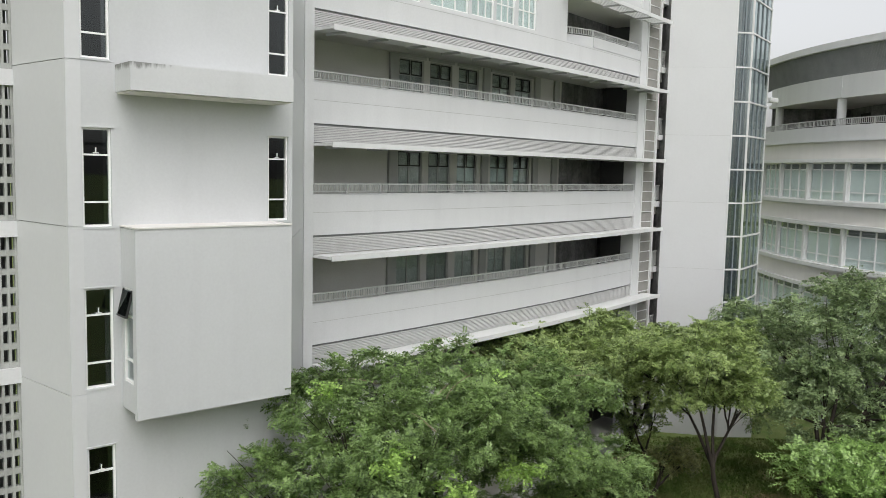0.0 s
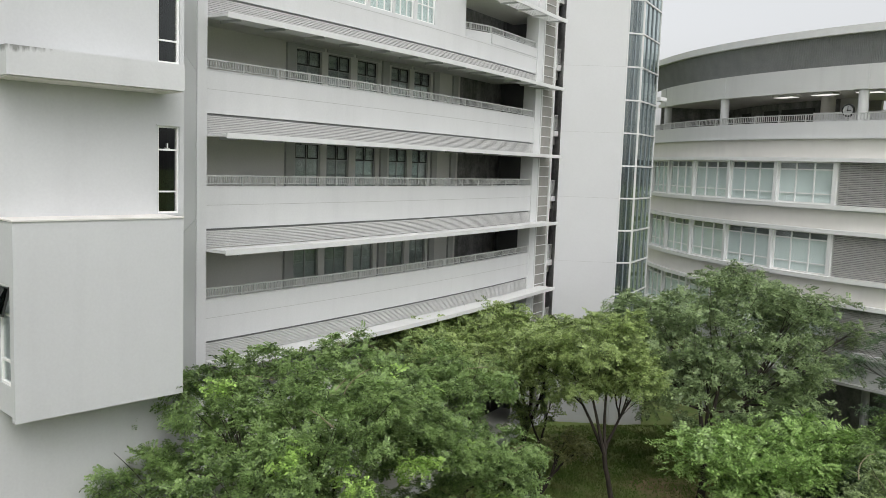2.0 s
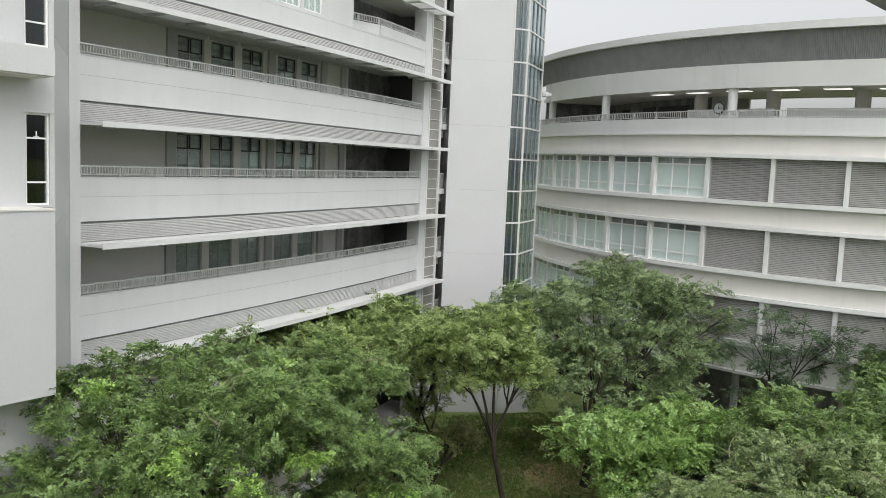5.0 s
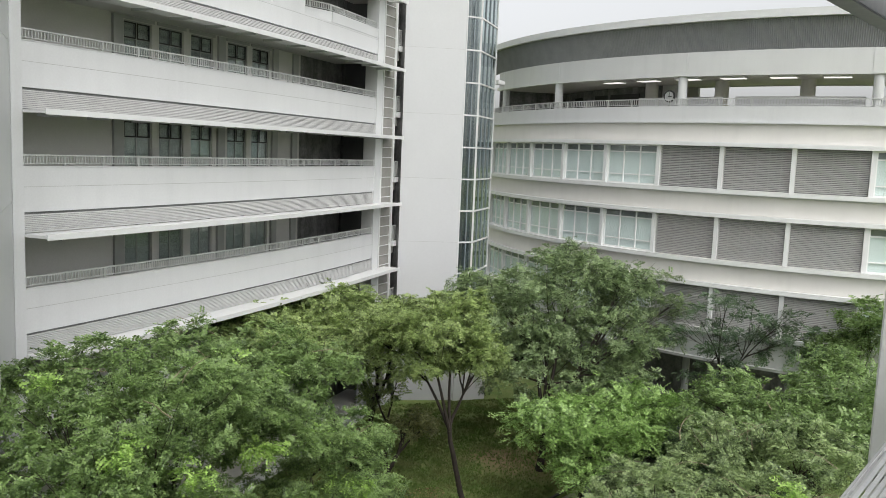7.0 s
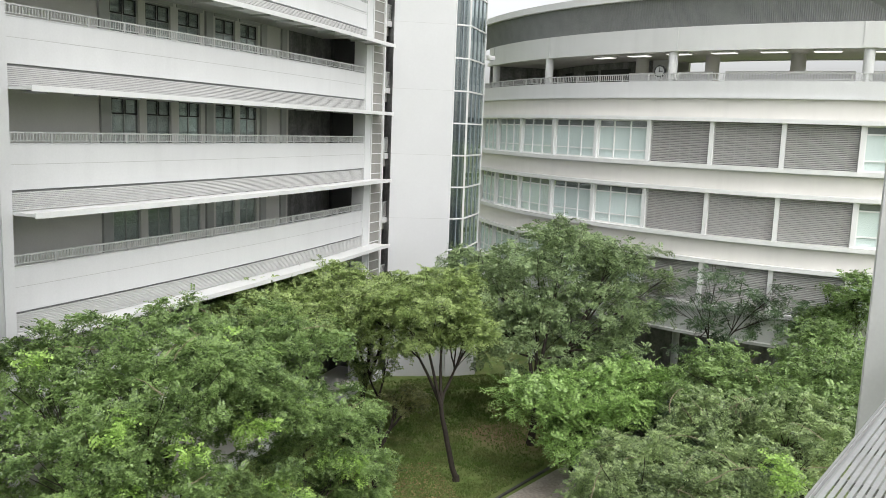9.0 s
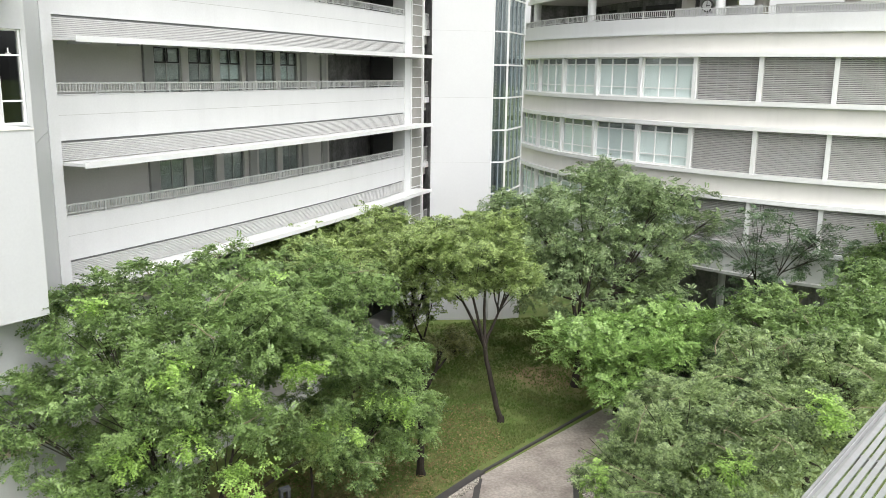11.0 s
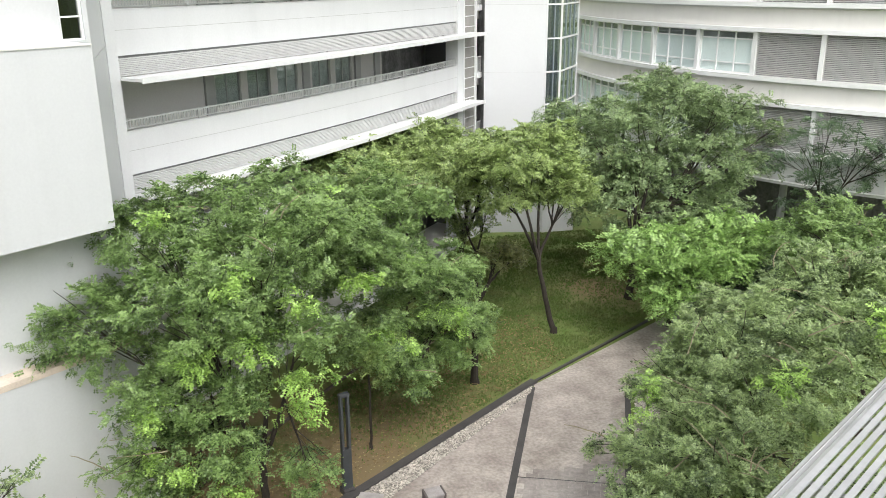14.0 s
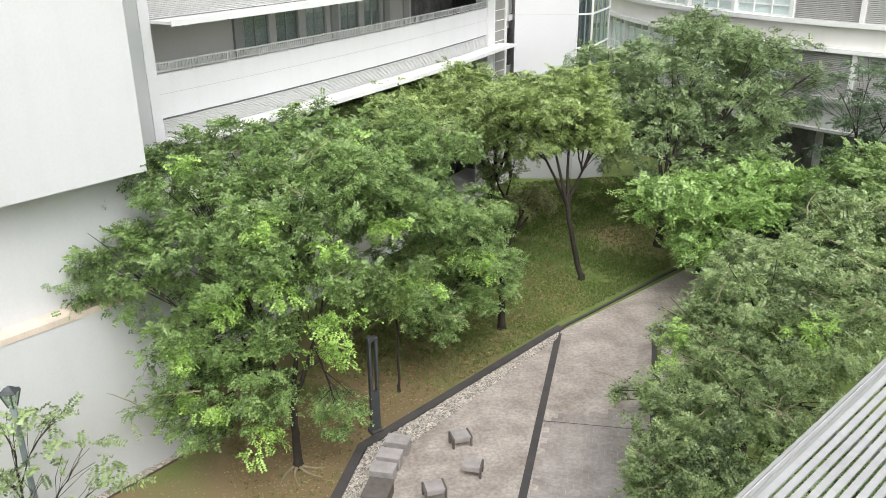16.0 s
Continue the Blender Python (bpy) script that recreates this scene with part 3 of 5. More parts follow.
bar("walkway_floor", cl, 0.0, 27.0, -2.8, 0.1, -0.2, 0.30, CREAM, corridor, 8)
bar("walkway_edge", cl, 0.0, 27.0, 0.1, 0.35, -0.2, 0.42, WHITE, corridor, 14, "low white rendered walkway edge")
BACK = -2.8
WINDOWS = [(6.96, 8.50), (8.93, 10.45), (10.94, 12.45), (13.56, 15.12), (15.56, 17.08)]
hs = [(a, b, zt - 0.25, zt + 1.81) for zt in LEVELS[1:] for a, b in WINDOWS]
wall_with_holes("back_wall", corridor, cl, 0.0, 20.2, BACK - 0.25, BACK, -0.2, 21.4, hs, GREY_WALL)
for h in hs:
    framed_window(corridor, cl, *h[:2], BACK - 0.08, *h[2:], bars=(0.34,), verts=(0.5,), frame=GREY_STEEL, inner=RAIL, back=CURTAIN, t=0.04, depth=0.07, backset=0.06)
    sm, zl = (h[0] + h[1]) / 2, h[3] - 0.34 * (h[3] - h[2])
    for sa, sb in ((h[0] + 0.05, sm - 0.03), (sm + 0.03, h[1] - 0.05)):
        bm = bmesh.new()
        for a0, a1, b0, b1 in ((sa, sa + 0.045, zl, h[3] - 0.05), (sb - 0.045, sb, zl, h[3] - 0.05), (sa + 0.045, sb - 0.045, zl, zl + 0.06), (sa + 0.045, sb - 0.045, h[3] - 0.10, h[3] - 0.05)):
            strip(bm, cl, a0, a1, BACK - 0.10, BACK - 0.065, b0, b1)
        part("top_sash", bm, FRAME_DARK, corridor, "dark framed top sash")
    bar("head_moulding", cl, h[0] - 0.12, h[1] + 0.12, BACK + 0.002, BACK + 0.05, h[3] + 0.03, h[3] + 0.16, GREY_STEEL, corridor)
for zt in LEVELS[1:]:
    for s in (6.32, 12.75, 17.3, 19.3):
        bar("pier", cl, s, s + 0.5, BACK + 0.002, BACK + 0.12, zt - 0.85, zt + 1.95, GREY_STEEL, corridor)
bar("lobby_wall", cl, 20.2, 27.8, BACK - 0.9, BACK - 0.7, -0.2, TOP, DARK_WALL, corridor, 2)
bar("lobby_cheek", cl, 20.0, 20.2, BACK - 0.9, BACK, -0.2, TOP, GREY_WALL, corridor)
# top storey: flush wall with curtained windows, then a balcony
up = [(4.0, 5.3), (5.85, 8.2), (8.4, 9.95), (10.1, 11.5), (11.75, 13.2)]
edges = [0.0] + [v for ab in up for v in ab] + [15.7]
for a, b in zip(edges[::2], edges[1::2]):
    bar("upper_wall_pier", cl, a, b, -0.42, -0.06, 22.36, TOP, WHITE, corridor, 2)
for a, b in up:
    bar("upper_wall_lintel", cl, a, b, -0.42, -0.06, 25.2, TOP, WHITE, corridor)
    bar("upper_wall_sill", cl, a, b, -0.42, -0.06, 22.36, 22.45, WHITE, corridor)
for a, b in up:
    framed_window(corridor, cl, a, b, -0.12, 22.45, 25.2, bars=(0.3, 0.72), verts=(0.34, 0.67), back=BLIND, t=0.05, depth=0.08, backset=0.1)
bar("balcony_cheek", cl, 15.7, 15.95, BACK, -0.06, 22.36, TOP, WHITE, corridor)
bar("balcony_parapet", cl, 18.6, SEND, -0.2, 0.02, 22.36, 22.88, WHITE, corridor, 4)
bar("balcony_soffit", cl, 15.7, 26.5, BACK, -0.1, 24.75, 25.0, GREY_WALL, corridor, 3)
bar("balcony_sunshade_edge", cl, 15.2, 26.2, 0.95, 1.05, 24.56, 24.76, WHITE_METAL, corridor, 6)
for i in range(7):
    bar("sunshade_slat", cl, 15.2, 26.2, -0.1 + i * 0.15, i * 0.15 - 0.04, 24.64, 24.70, WHITE_METAL, corridor, 6)
for i in range(6):
    s = 15.6 + i * 2.0
    bar("bracket", cl, s, s + 0.06, -0.1, 0.94, 24.54, 24.63, GREY_STEEL, corridor)
bar("upper_wall_end", cl, 15.95, 26.2, -0.3, -0.1, 25.0, TOP, WHITE, corridor, 4)
# end column, mesh screen and its frame
bar("end_column", cl, SEND, SEND + 0.75, -0.75, 0.05, -0.2, TOP, WHITE, corridor)
for s in (25.2, 26.75):
    bar("screen_post", cl, s, s + 0.13 if s < 26 else s + 0.2, -0.12, 0.06, -0.2, TOP, WHITE_METAL, corridor)
bar("screen_mesh", cl, 25.33, 26.75, -0.06, -0.03, 0, TOP, SCREEN, corridor)
for i in range(54):
    bar("screen_rail", cl, 25.33, 26.75, -0.028, 0.02, 0.45 + i * 0.6, 0.49 + i * 0.6, WHITE_METAL, corridor)


def railing(parent, fn, s0, s1, off, z, n, posts, gap=0.118, height=0.36, mat=RAIL):
    """A low railing on a parapet: top and bottom rail, posts, and close balusters."""
    r = new("railing")
    r.parent = parent
    span = math.dist(fn(s0, off), fn(s1, off)) / abs(s1 - s0)
    bar("top_rail", fn, s0, s1, off - 0.03, off + 0.03, z + height - 0.03, z + height + 0.02, mat, r, n)
    bar("bottom_rail", fn, s0, s1, off - 0.02, off + 0.02, z + 0.07, z + 0.10, mat, r, n)
    d = 0.025 / span
    for i in range(posts):
        s = s0 + (s1 - s0) * (i + 0.02) / (posts - 0.96)
        bar("post", fn, s - d, s + d, off - 0.03, off + 0.03, z, z + height - 0.032, mat, r)
    bm = bmesh.new()
    for i in range(int((s1 - s0) * span / gap)):
        s = s0 + i * gap / span
        strip_fast(bm, fn, s, s + 0.03 / span, off - 0.012, off + 0.012, z + 0.10, z + height - 0.03)
    tagged(part("baluster_infill", bm, mat, r), kind="stuff")
    return r


def strip_fast(bm, fn, s0, s1, o0, o1, z0, z1):
    a, b, c, d = fn(s0, o0), fn(s1, o0), fn(s1, o1), fn(s0, o1)
    hexa(bm, [(*d, z0), (*c, z0), (*b, z0), (*a, z0), (*d, z1), (*c, z1), (*b, z1), (*a, z1)])


for zt in LEVELS[1:]:
    railing(corridor, cl, 0.0, SEND, -0.1, zt + 0.03, 14, 16)
railing(corridor, cl, 18.6, SEND, -0.1, 22.88, 4, 5)
back_rail = straight(cl(15.95, -1.0), cl(18.6, -0.1))
bar("balcony_low_wall", back_rail, 0.0, math.dist(cl(15.95, -1.0), cl(18.6, -0.1)), -0.1, 0.08, 22.3, 22.88, WHITE, corridor)
railing(corridor, back_rail, 0.0, math.dist(cl(15.95, -1.0), cl(18.6, -0.1)), 0.0, 22.88, 1, 3)

# ---- lift tower ----
TA, TB, TC, TD = (13.2, 50.0), (16.95, 49.35), (17.95, 49.5), (20.3, 52.9)
tower = thing("lift_tower", "white panelled lift tower with a glazed shaft", "tower")
tl = straight(TA, TB)
TW = math.dist(TA, TB)
joints = [-0.2] + [2.28 + 4 * k for k in range(8)] + [36]
for z0, z1 in zip(joints, joints[1:]):
    bar("panel", tl, 0.0, TW, -0.011, 0.0, z0 + 0.008, z1 - 0.008, WHITE_PANEL, tower)
bar("core", tl, 0.03, TW - 0.03, -3.8, -0.012, -0.2, 36, JOINT, tower)
# White tower side, coloured dark to stand in for shade in the gap.
bar("left_wall", straight((12.6, 53.8), TA), 0.0, 3.83, -0.2, 0.0, -0.2, 36, DARK_WALL, tower)
for p, q, cells in ((TB, TC, 2), (TC, TD, 4)):
    gl = straight(p, q)
    L = math.dist(p, q)
    for i in range(cells + 1):
        s = L * i / cells
        bar("mullion", gl, s - 0.03, s + 0.03, -0.1, 0.035, -0.2, 33.0, WHITE_METAL if i in (0, cells) else PALE_STEEL, tower)
    for k in range(17):
        z = 0.28 + 2 * k
        bar("transom", gl, 0.0, L, -0.08, 0.05, z - 0.045, z + 0.045, WHITE_METAL, tower)
        for i in range(cells):
            bm = bmesh.new()
            strip(bm, gl, L * i / cells + 0.03, L * (i + 1) / cells - 0.03, -0.03, -0.02, z + 0.05, z + 1.95)
            part("glass_pane", bm, GLASS_SHAFT, tower).visible_shadow = False
shaft_back = straight((17.1, 51.0), (19.5, 54.2))
bar("shaft_wall", shaft_back, 0.0, 4.0, -0.2, 0.0, -0.2, 33.0, GREY_STEEL, tower)
for i in range(4):
    bm = bmesh.new()
    x = 17.35 + i * 0.55
    tube(bm, [(x, 50.4 + i * 0.7, 0), (x, 50.4 + i * 0.7, 30)], 0.09, 0.09, 8)
    part("guide_rail", bm, PALE_STEEL, tower)

plinth = thing("plinth_wall", "low white rendered plinth wall at the tower foot", "wall", kind="structure")
bar("wall", straight((16.97, 49.17), (19.15, 49.25)), 0.0, 2.18, -0.1, 0.0, -0.2, 3.0, OFFWHITE, plinth)
# landings between corridor and tower
landing = thing("landing_bridge", "open landings with railings beside the tower", "landing")
ll = straight(cl(26.95, 0.0), (13.2, 50.6))
LL = math.dist(cl(26.95, 0.0), (13.2, 50.6))
for zt in (30.9, 26.9, 22.9, 18.9, 14.9, 10.9, 6.9):
    bar("landing_slab", cl, 26.97, 29.4, -2.98, 0.15, zt - 0.95, zt - 0.62, WHITE, landing)
    railing(landing, cl, 27.0, 29.2, 0.05, zt - 0.62, 1, 3, height=0.95, mat=GREY_STEEL)
# Coloured near-black to stand in for shade behind the landings.
bar("back_wall", cl, 26.0, 30.5, -3.2, -3.0, -0.2, 34, RECESS_SHADE, landing)

# ---- round building ----
drum = thing("round_building", "white round building with ribbon windows, louvres and a roof terrace", "building")
dl = drum_line
A0, A1 = 170.0, 262.0
NSEG = 40
DZ = -0.28
bays = [172.6 + 7.17 * k for k in range(12)]


def ring(name, o0, o1, z0, z1, mat, label="", a0=A0, a1=A1):
    return bar(name, dl, a0, a1, o0, o1, z0 + DZ, z1 + DZ, mat, drum, NSEG, label)


for k in range(3):
    t = 17.15 - 4 * k
    b = 14.76 - 4 * k if k < 2 else 6.75
    ring("head_ledge", -0.3, 0.32, t, t + 0.24, DRUM_WHITE)
    ring("sill_ledge", -0.3, 0.32, b - 0.25, b, DRUM_WHITE)
    ring("spandrel", -0.35, 0.0, t + 0.24, t + 1.36, CREAM)
    ring("spandrel_drip", 0.0, 0.06, t + 1.28, t + 1.36, WHITE)
    for i, (a, c) in enumerate(zip(bays, bays[1:])):
        bar("mullion_post", dl, a - 0.22, a + 0.22, -0.2, 0.12, b + DZ, t + DZ, DRUM_WHITE, drum)
        if i in (5, 6, 7):
            lv = new("louvre_bay")
            lv.parent = drum
            bar("backing", dl, a + 0.22, c - 0.22, -0.3, -0.26, b + DZ, t + DZ, CLADDING, lv)
            for j in range(24):
                z = b + DZ + 0.05 + j * (t - b - 0.05) / 24
                bm = bmesh.new()
                p, q, r, s = dl(a + 0.22, -0.13), dl(c - 0.22, -0.13), dl(c - 0.22, -0.03), dl(a + 0.22, -0.03)
                hexa(bm, [(*s, z), (*r, z), (*q, z + 0.045), (*p, z + 0.045), (*s, z + 0.02), (*r, z + 0.02), (*q, z + 0.065), (*p, z + 0.065)])
                part("louvre_slat", bm, LOUVRE, lv)
            for j in range(1, 6):
                aa = a + (c - a) * j / 6
                bar("louvre_stay", dl, aa - 0.04, aa + 0.04, -0.2, -0.135, b + DZ, t + DZ, GREY_STEEL, lv)
        else:
            framed_window(drum, dl, a + 0.22, c - 0.22, -0.04, b + DZ, t + DZ, bars=(0.19, 0.76), verts=(0.335, 0.665), back=BLIND, t=0.075, depth=0.09, backset=0.05, glass=GLASS_GREEN, blind_top=0.17)
ring("base_band", -0.35, 0.0, 5.0, 6.5, DRUM_WHITE)
ring("base_ledge", -0.3, 0.32, 4.85, 5.0, DRUM_WHITE)
# Dark colour stands in for the undercroft's shade.
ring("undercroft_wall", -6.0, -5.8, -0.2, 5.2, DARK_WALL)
ring("undercroft_ceiling", -6.0, -0.3, 4.9, 5.05, GREY_WALL)
for k in range(7):
    bm = bmesh.new()
    x, y = dl(178 + 11.5 * k, -1.2)
    tube(bm, [(x, y, -0.2), (x, y, 4.9)], 0.22, 0.22, 16)
    part("undercroft_column", bm, GREY_STEEL, drum)
# terrace
ring("terrace_parapet", -0.25, 0.10, 18.49, 19.41, WHITE)
ring("terrace_drip", 0.10, 0.22, 18.44, 18.56, WHITE)
ring("terrace_floor", -8.0, -0.25, 18.4, 18.7, CREAM)
ring("terrace_beam", -0.4, 0.02, 21.09, 22.44, OFFWHITE, a0=174.5)
ring("terrace_ceiling", -8.0, -0.4, 21.25, 21.5, CREAM)
ring("terrace_back_wall", -6.2, -6.0, 18.6, 21.6, OFFWHITE, a0=200, a1=203.5)
# Terrace lobby painted dark in place of its interior shade.
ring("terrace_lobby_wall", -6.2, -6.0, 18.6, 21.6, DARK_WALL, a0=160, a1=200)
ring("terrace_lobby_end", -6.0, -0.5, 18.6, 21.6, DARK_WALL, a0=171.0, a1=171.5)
for a in (176.2, 191.7, 210.4, 229.8, 248.5):
    bm = bmesh.new()
    x, y = dl(a, -0.32)
    tube(bm, [(x, y, 18.5), (x, y, 21.15)], 0.27, 0.27, 20)
    part("round_pillar", bm, WHITE, drum)
    bar("beam_rib", dl, a - 0.7, a + 0.7, 0.02, 0.06, 21.12 + DZ, 22.40 + DZ, OFFWHITE, drum)
railing(drum, dl, A0, 256.0, -0.05, 19.41 + DZ, 40, 26, gap=0.14, height=0.42)
# Flat dark sheets painted as the shade inside the terrace openings.
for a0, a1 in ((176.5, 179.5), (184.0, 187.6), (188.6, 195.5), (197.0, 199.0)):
    bar("dark_opening", dl, a0, a1, -5.98, -5.9, 18.7, 20.5, RECESS_SHADE, drum, 2)
for k in range(5):
    bm = bmesh.new()
    x, y = dl(200.5 + 11 * k, -4.6)
    tube(bm, [(x, y, 18.5), (x, y, 21.2)], 0.42, 0.42, 24)
    part("round_column", bm, CREAM, drum)
LIGHT = bpy.data.materials.new("tube_light")
LIGHT.use_nodes = True
LIGHT.node_tree.nodes["Principled BSDF"].inputs["Emission Color"].default_value = (1, 0.98, 0.93, 1)
LIGHT.node_tree.nodes["Principled BSDF"].inputs["Emission Strength"].default_value = 1.0
for k in range(9):
    a = 198.0 + 5.6 * k
    lamp = thing("ceiling_light", "lit white ceiling light panel under the terrace roof", "light", "terrace lights")
    bar("housing", dl, a - 1.45, a + 1.45, -2.6, -1.9, 21.14 + DZ, 21.24 + DZ, WHITE_METAL, lamp)
    bar("diffuser", dl, a - 1.4, a + 1.4, -2.55, -1.95, 21.12 + DZ, 21.138 + DZ, LIGHT, lamp)
for a0, a1 in ((202.0, 213.5), (215.0, 229.0), (230.5, 243.0)):
    part_screen = thing("terrace_partition", "low grey partition with a white top rail on the terrace", "partition", "terrace partitions")
    bar("panel", dl, a0, a1, -2.5, -2.42, 18.56, 19.72, material("lilac_grey_panel", (0.58, 0.58, 0.60), 0.6, 0.05), part_screen, 4)
    bar("top_rail", dl, a0, a1, -2.54, -2.38, 19.722, 19.84, WHITE_METAL, part_screen, 4)
# clock
clock = thing("terrace_clock", "round wall clock with a pale dial and dark rim", "clock")
cx, cy = dl(208.6, -0.6)
cdir = Vector((math.cos(radians(208.6)), math.sin(radians(208.6)), 0))
cm = Matrix.Translation((cx, cy, 19.75)) @ cdir.to_track_quat("Z", "Y").to_matrix().to_4x4()


def disc(name, r, z0, z1, mat, parent, m, sides=28, label=""):
    bm = bmesh.new()
    tube(bm, [(0, 0, z0), (0, 0, z1)], r, r, sides)
    bmesh.ops.recalc_face_normals(bm, faces=bm.faces)
    bm.transform(m)
    return part(name, bm, mat, parent, label)


disc("rim", 0.36, -0.05, 0.05, FRAME_DARK, clock, cm)
disc("dial", 0.28, 0.05, 0.06, GREY_STEEL, clock, cm)
bm = bmesh.new()
prism(bm, [(-0.03, -0.05), (0.03, -0.05), (0.015, 0.26), (-0.015, 0.26)], 0.062, 0.07)
prism(bm, [(-0.05, -0.03), (0.2, -0.02), (0.2, 0.02), (-0.05, 0.03)], 0.072, 0.08)
bm.transform(cm)
part("pointers", bm, FRAME_DARK, clock)
bm = bmesh.new()
tube(bm, [(cx, cy, 18.7), (cx, cy, 19.4)], 0.05, 0.05, 8)
part("stand", bm, GREY_STEEL, clock)
# roof: leaning corrugated cladding under a pale roof edge
bm = bmesh.new()
nn = 900
lo, hi = [], []
for i in range(nn + 1):
    a = A0 + (A1 - A0) * i / nn
    w = 0.05 if i % 2 else 0.0
    lo.append(bm.verts.new((*dl(a, -0.15 + w), 22.44 + DZ)))
    hi.append(bm.verts.new((*dl(a, 0.30 + w), 24.05 + DZ)))
for i in range(nn):
    bm.faces.new((lo[i], lo[i + 1], hi[i + 1], hi[i]))
part("corrugated_cladding", bm, CLADDING, drum, "dark grey corrugated cladding leaning outwards")
ring("roof_edge", 0.0, 0.62, 24.052, 24.47, WHITE_METAL, "pale metal roof edge")
bm = bmesh.new()
for i in range(NSEG):
    a, b = A0 + (A1 - A0) * i / NSEG, A0 + (A1 - A0) * (i + 1) / NSEG
    bm.faces.new([bm.verts.new(v) for v in ((*dl(a, 0.1), 24.1), (*dl(b, 0.1), 24.1), (DC[0], DC[1], 25.5))])
part("roof", bm, CLADDING, drum)
ring("inner_wall", -8.2, -8.0, -0.2, 18.6, GREY_WALL)
ring("inner_wall_top", -8.2, -8.0, 21.2, 24.2, GREY_WALL)
ring("inner_lobby_wall", -8.2, -8.0, 18.602, 21.198, GREY_WALL, a1=203.5)
# flood lamp on the tower's edge
flood = thing("flood_lamp", "small white flood lamp on a bracket", "lamp")
bm = bmesh.new()
prism(bm, [(20.5, 52.75), (21.2, 53.3), (21.0, 53.7), (20.35, 53.1)], 20.62, 20.9)
bmesh.ops.bevel(bm, geom=bm.edges[:], offset=0.04, segments=2, affect="EDGES")
part("head", bm, WHITE_METAL, flood)
bm = bmesh.new()
tube(bm, [(20.3, 52.9, 20.6), (20.75, 53.15, 20.64)], 0.05, 0.05, 6)
part("bracket", bm, GREY_STEEL, flood)

# ---- the building that the camera stands in: louvred sunshades and a fin ----
OA, OB = (-3.0, 0.05), (14.0, 11.45)
ol_left = straight(OA, OB)
ol = lambda s, o: ol_left(s, -o)
OL = math.dist(OA, OB)
lower = thing("louvred_sunshade", "white louvred metal sunshade with a broad edge beam", "sunshade")
Z = 12.75
bar("edge_beam", ol, 0.0, OL, -0.080, -0.045, Z - 0.12, Z, GREY_STEEL, lower, bevel=0.008)
bar("edge_angle", ol, 0.0, OL, -0.118, -0.089, Z - 0.075, Z - 0.045, GREY_STEEL, lower)
bar("edge_flange", ol, 0.0, OL, -0.0855, -0.080, Z - 0.06, Z + 0.0, WHITE_METAL, lower)
for i in range(28):
    o = -0.166 - i * 0.067
    bm = bmesh.new()
    p, q, r, s = ol(0, o), ol(OL, o), ol(OL, o + 0.042), ol(0, o + 0.042)
    hexa(bm, [(*s, Z - 0.04), (*r, Z - 0.04), (*q, Z - 0.048), (*p, Z - 0.048), (*s, Z - 0.026), (*r, Z - 0.026), (*q, Z - 0.034), (*p, Z - 0.034)])
    part("louvre_blade", bm, BLADE, lower)
for i in range(18):
    s = 0.7 + i * 1.15
    bar("cross_rib", ol, s, s + 0.05, -2.0, -0.11, Z - 0.17, Z - 0.085, GREY_STEEL, lower)
upper = thing("louvred_sunshade", "louvred sunshade overhead seen from below, dark steel edge beam", "sunshade")
Z = 16.78
UA, UB = (-3.0, -0.26), (14.0, 10.2)
ul_left = straight(UA, UB)
ul = lambda s, o: ul_left(s, -o)
bar("edge_beam", ul, 0.0, 20.0, -0.12, 0.0, Z - 0.06, Z + 0.1, CLADDING, upper, bevel=0.008)
bar("inner_beam", ul, 0.0, 20.0, -0.32, -0.22, Z - 0.02, Z + 0.08, CLADDING, upper)
for i in range(10):
    o = -0.52 - i * 0.2
    bar("louvre_blade", ul, 0.0, 20.0, o, o + 0.08, Z + 0.06, Z + 0.09, GREY_STEEL, upper)
for i in range(12):
    s = 0.75 + i * 1.6
    bar("cross_rib", ul, s, s + 0.07, -2.4, -0.12, Z - 0.03, Z + 0.055, CLADDING, upper)
fin = thing("facade_fin", "tall plain white rendered wall fin beyond the sunshade", "wall")
bar("wall", straight((12.86, 12.19), (14.95, 10.95)), 0.0, 2.3, -0.12, 0.0, -0.2, 24.0, WHITE, fin)
own = thing("own_building", "white wall and floor of the building at the viewpoint", "building")
bar("wall", ol, -6, OL - 6, -2.4, -2.1, -0.2, 14.0, WHITE, own)
bar("gallery_floor", ol, -6, OL - 5, -6.0, -2.1, 14.0, 14.3, GREY_WALL, own)
bar("back_wall", ol, -6, OL - 4, -6.3, -6.0, 0.0, 18.5, WHITE, own)


# ---- trees ----
def frond_template(pairs, length, leaf_l, leaf_w):
    """Oval leaflets in pairs along a drooping stalk; each has four corners."""
    vs = []
    for i in range(pairs):
        t = (i + 0.5) / pairs
        x, z = t * length, -0.30 * length * t * t
        for side in (-1, 1):
            l = leaf_l * (1.1 - 0.5 * abs(t - 0.5)) * (1.0 if (i + side) % 2 else 0.85)
            tilt = (0.45, -0.25, 0.1)[(i + (side > 0)) % 3]
            vs += [(x, 0.0, z), (x + 0.22 * l + leaf_w * 0.55, side * l * 0.5, z + tilt * 0.3 * l), (x + 0.30 * l, side * l, z - (0.25 - tilt) * l), (x + 0.1 * l - leaf_w * 0.45, side * l * 0.55, z - 0.08 * l)]
    return np.array(vs)


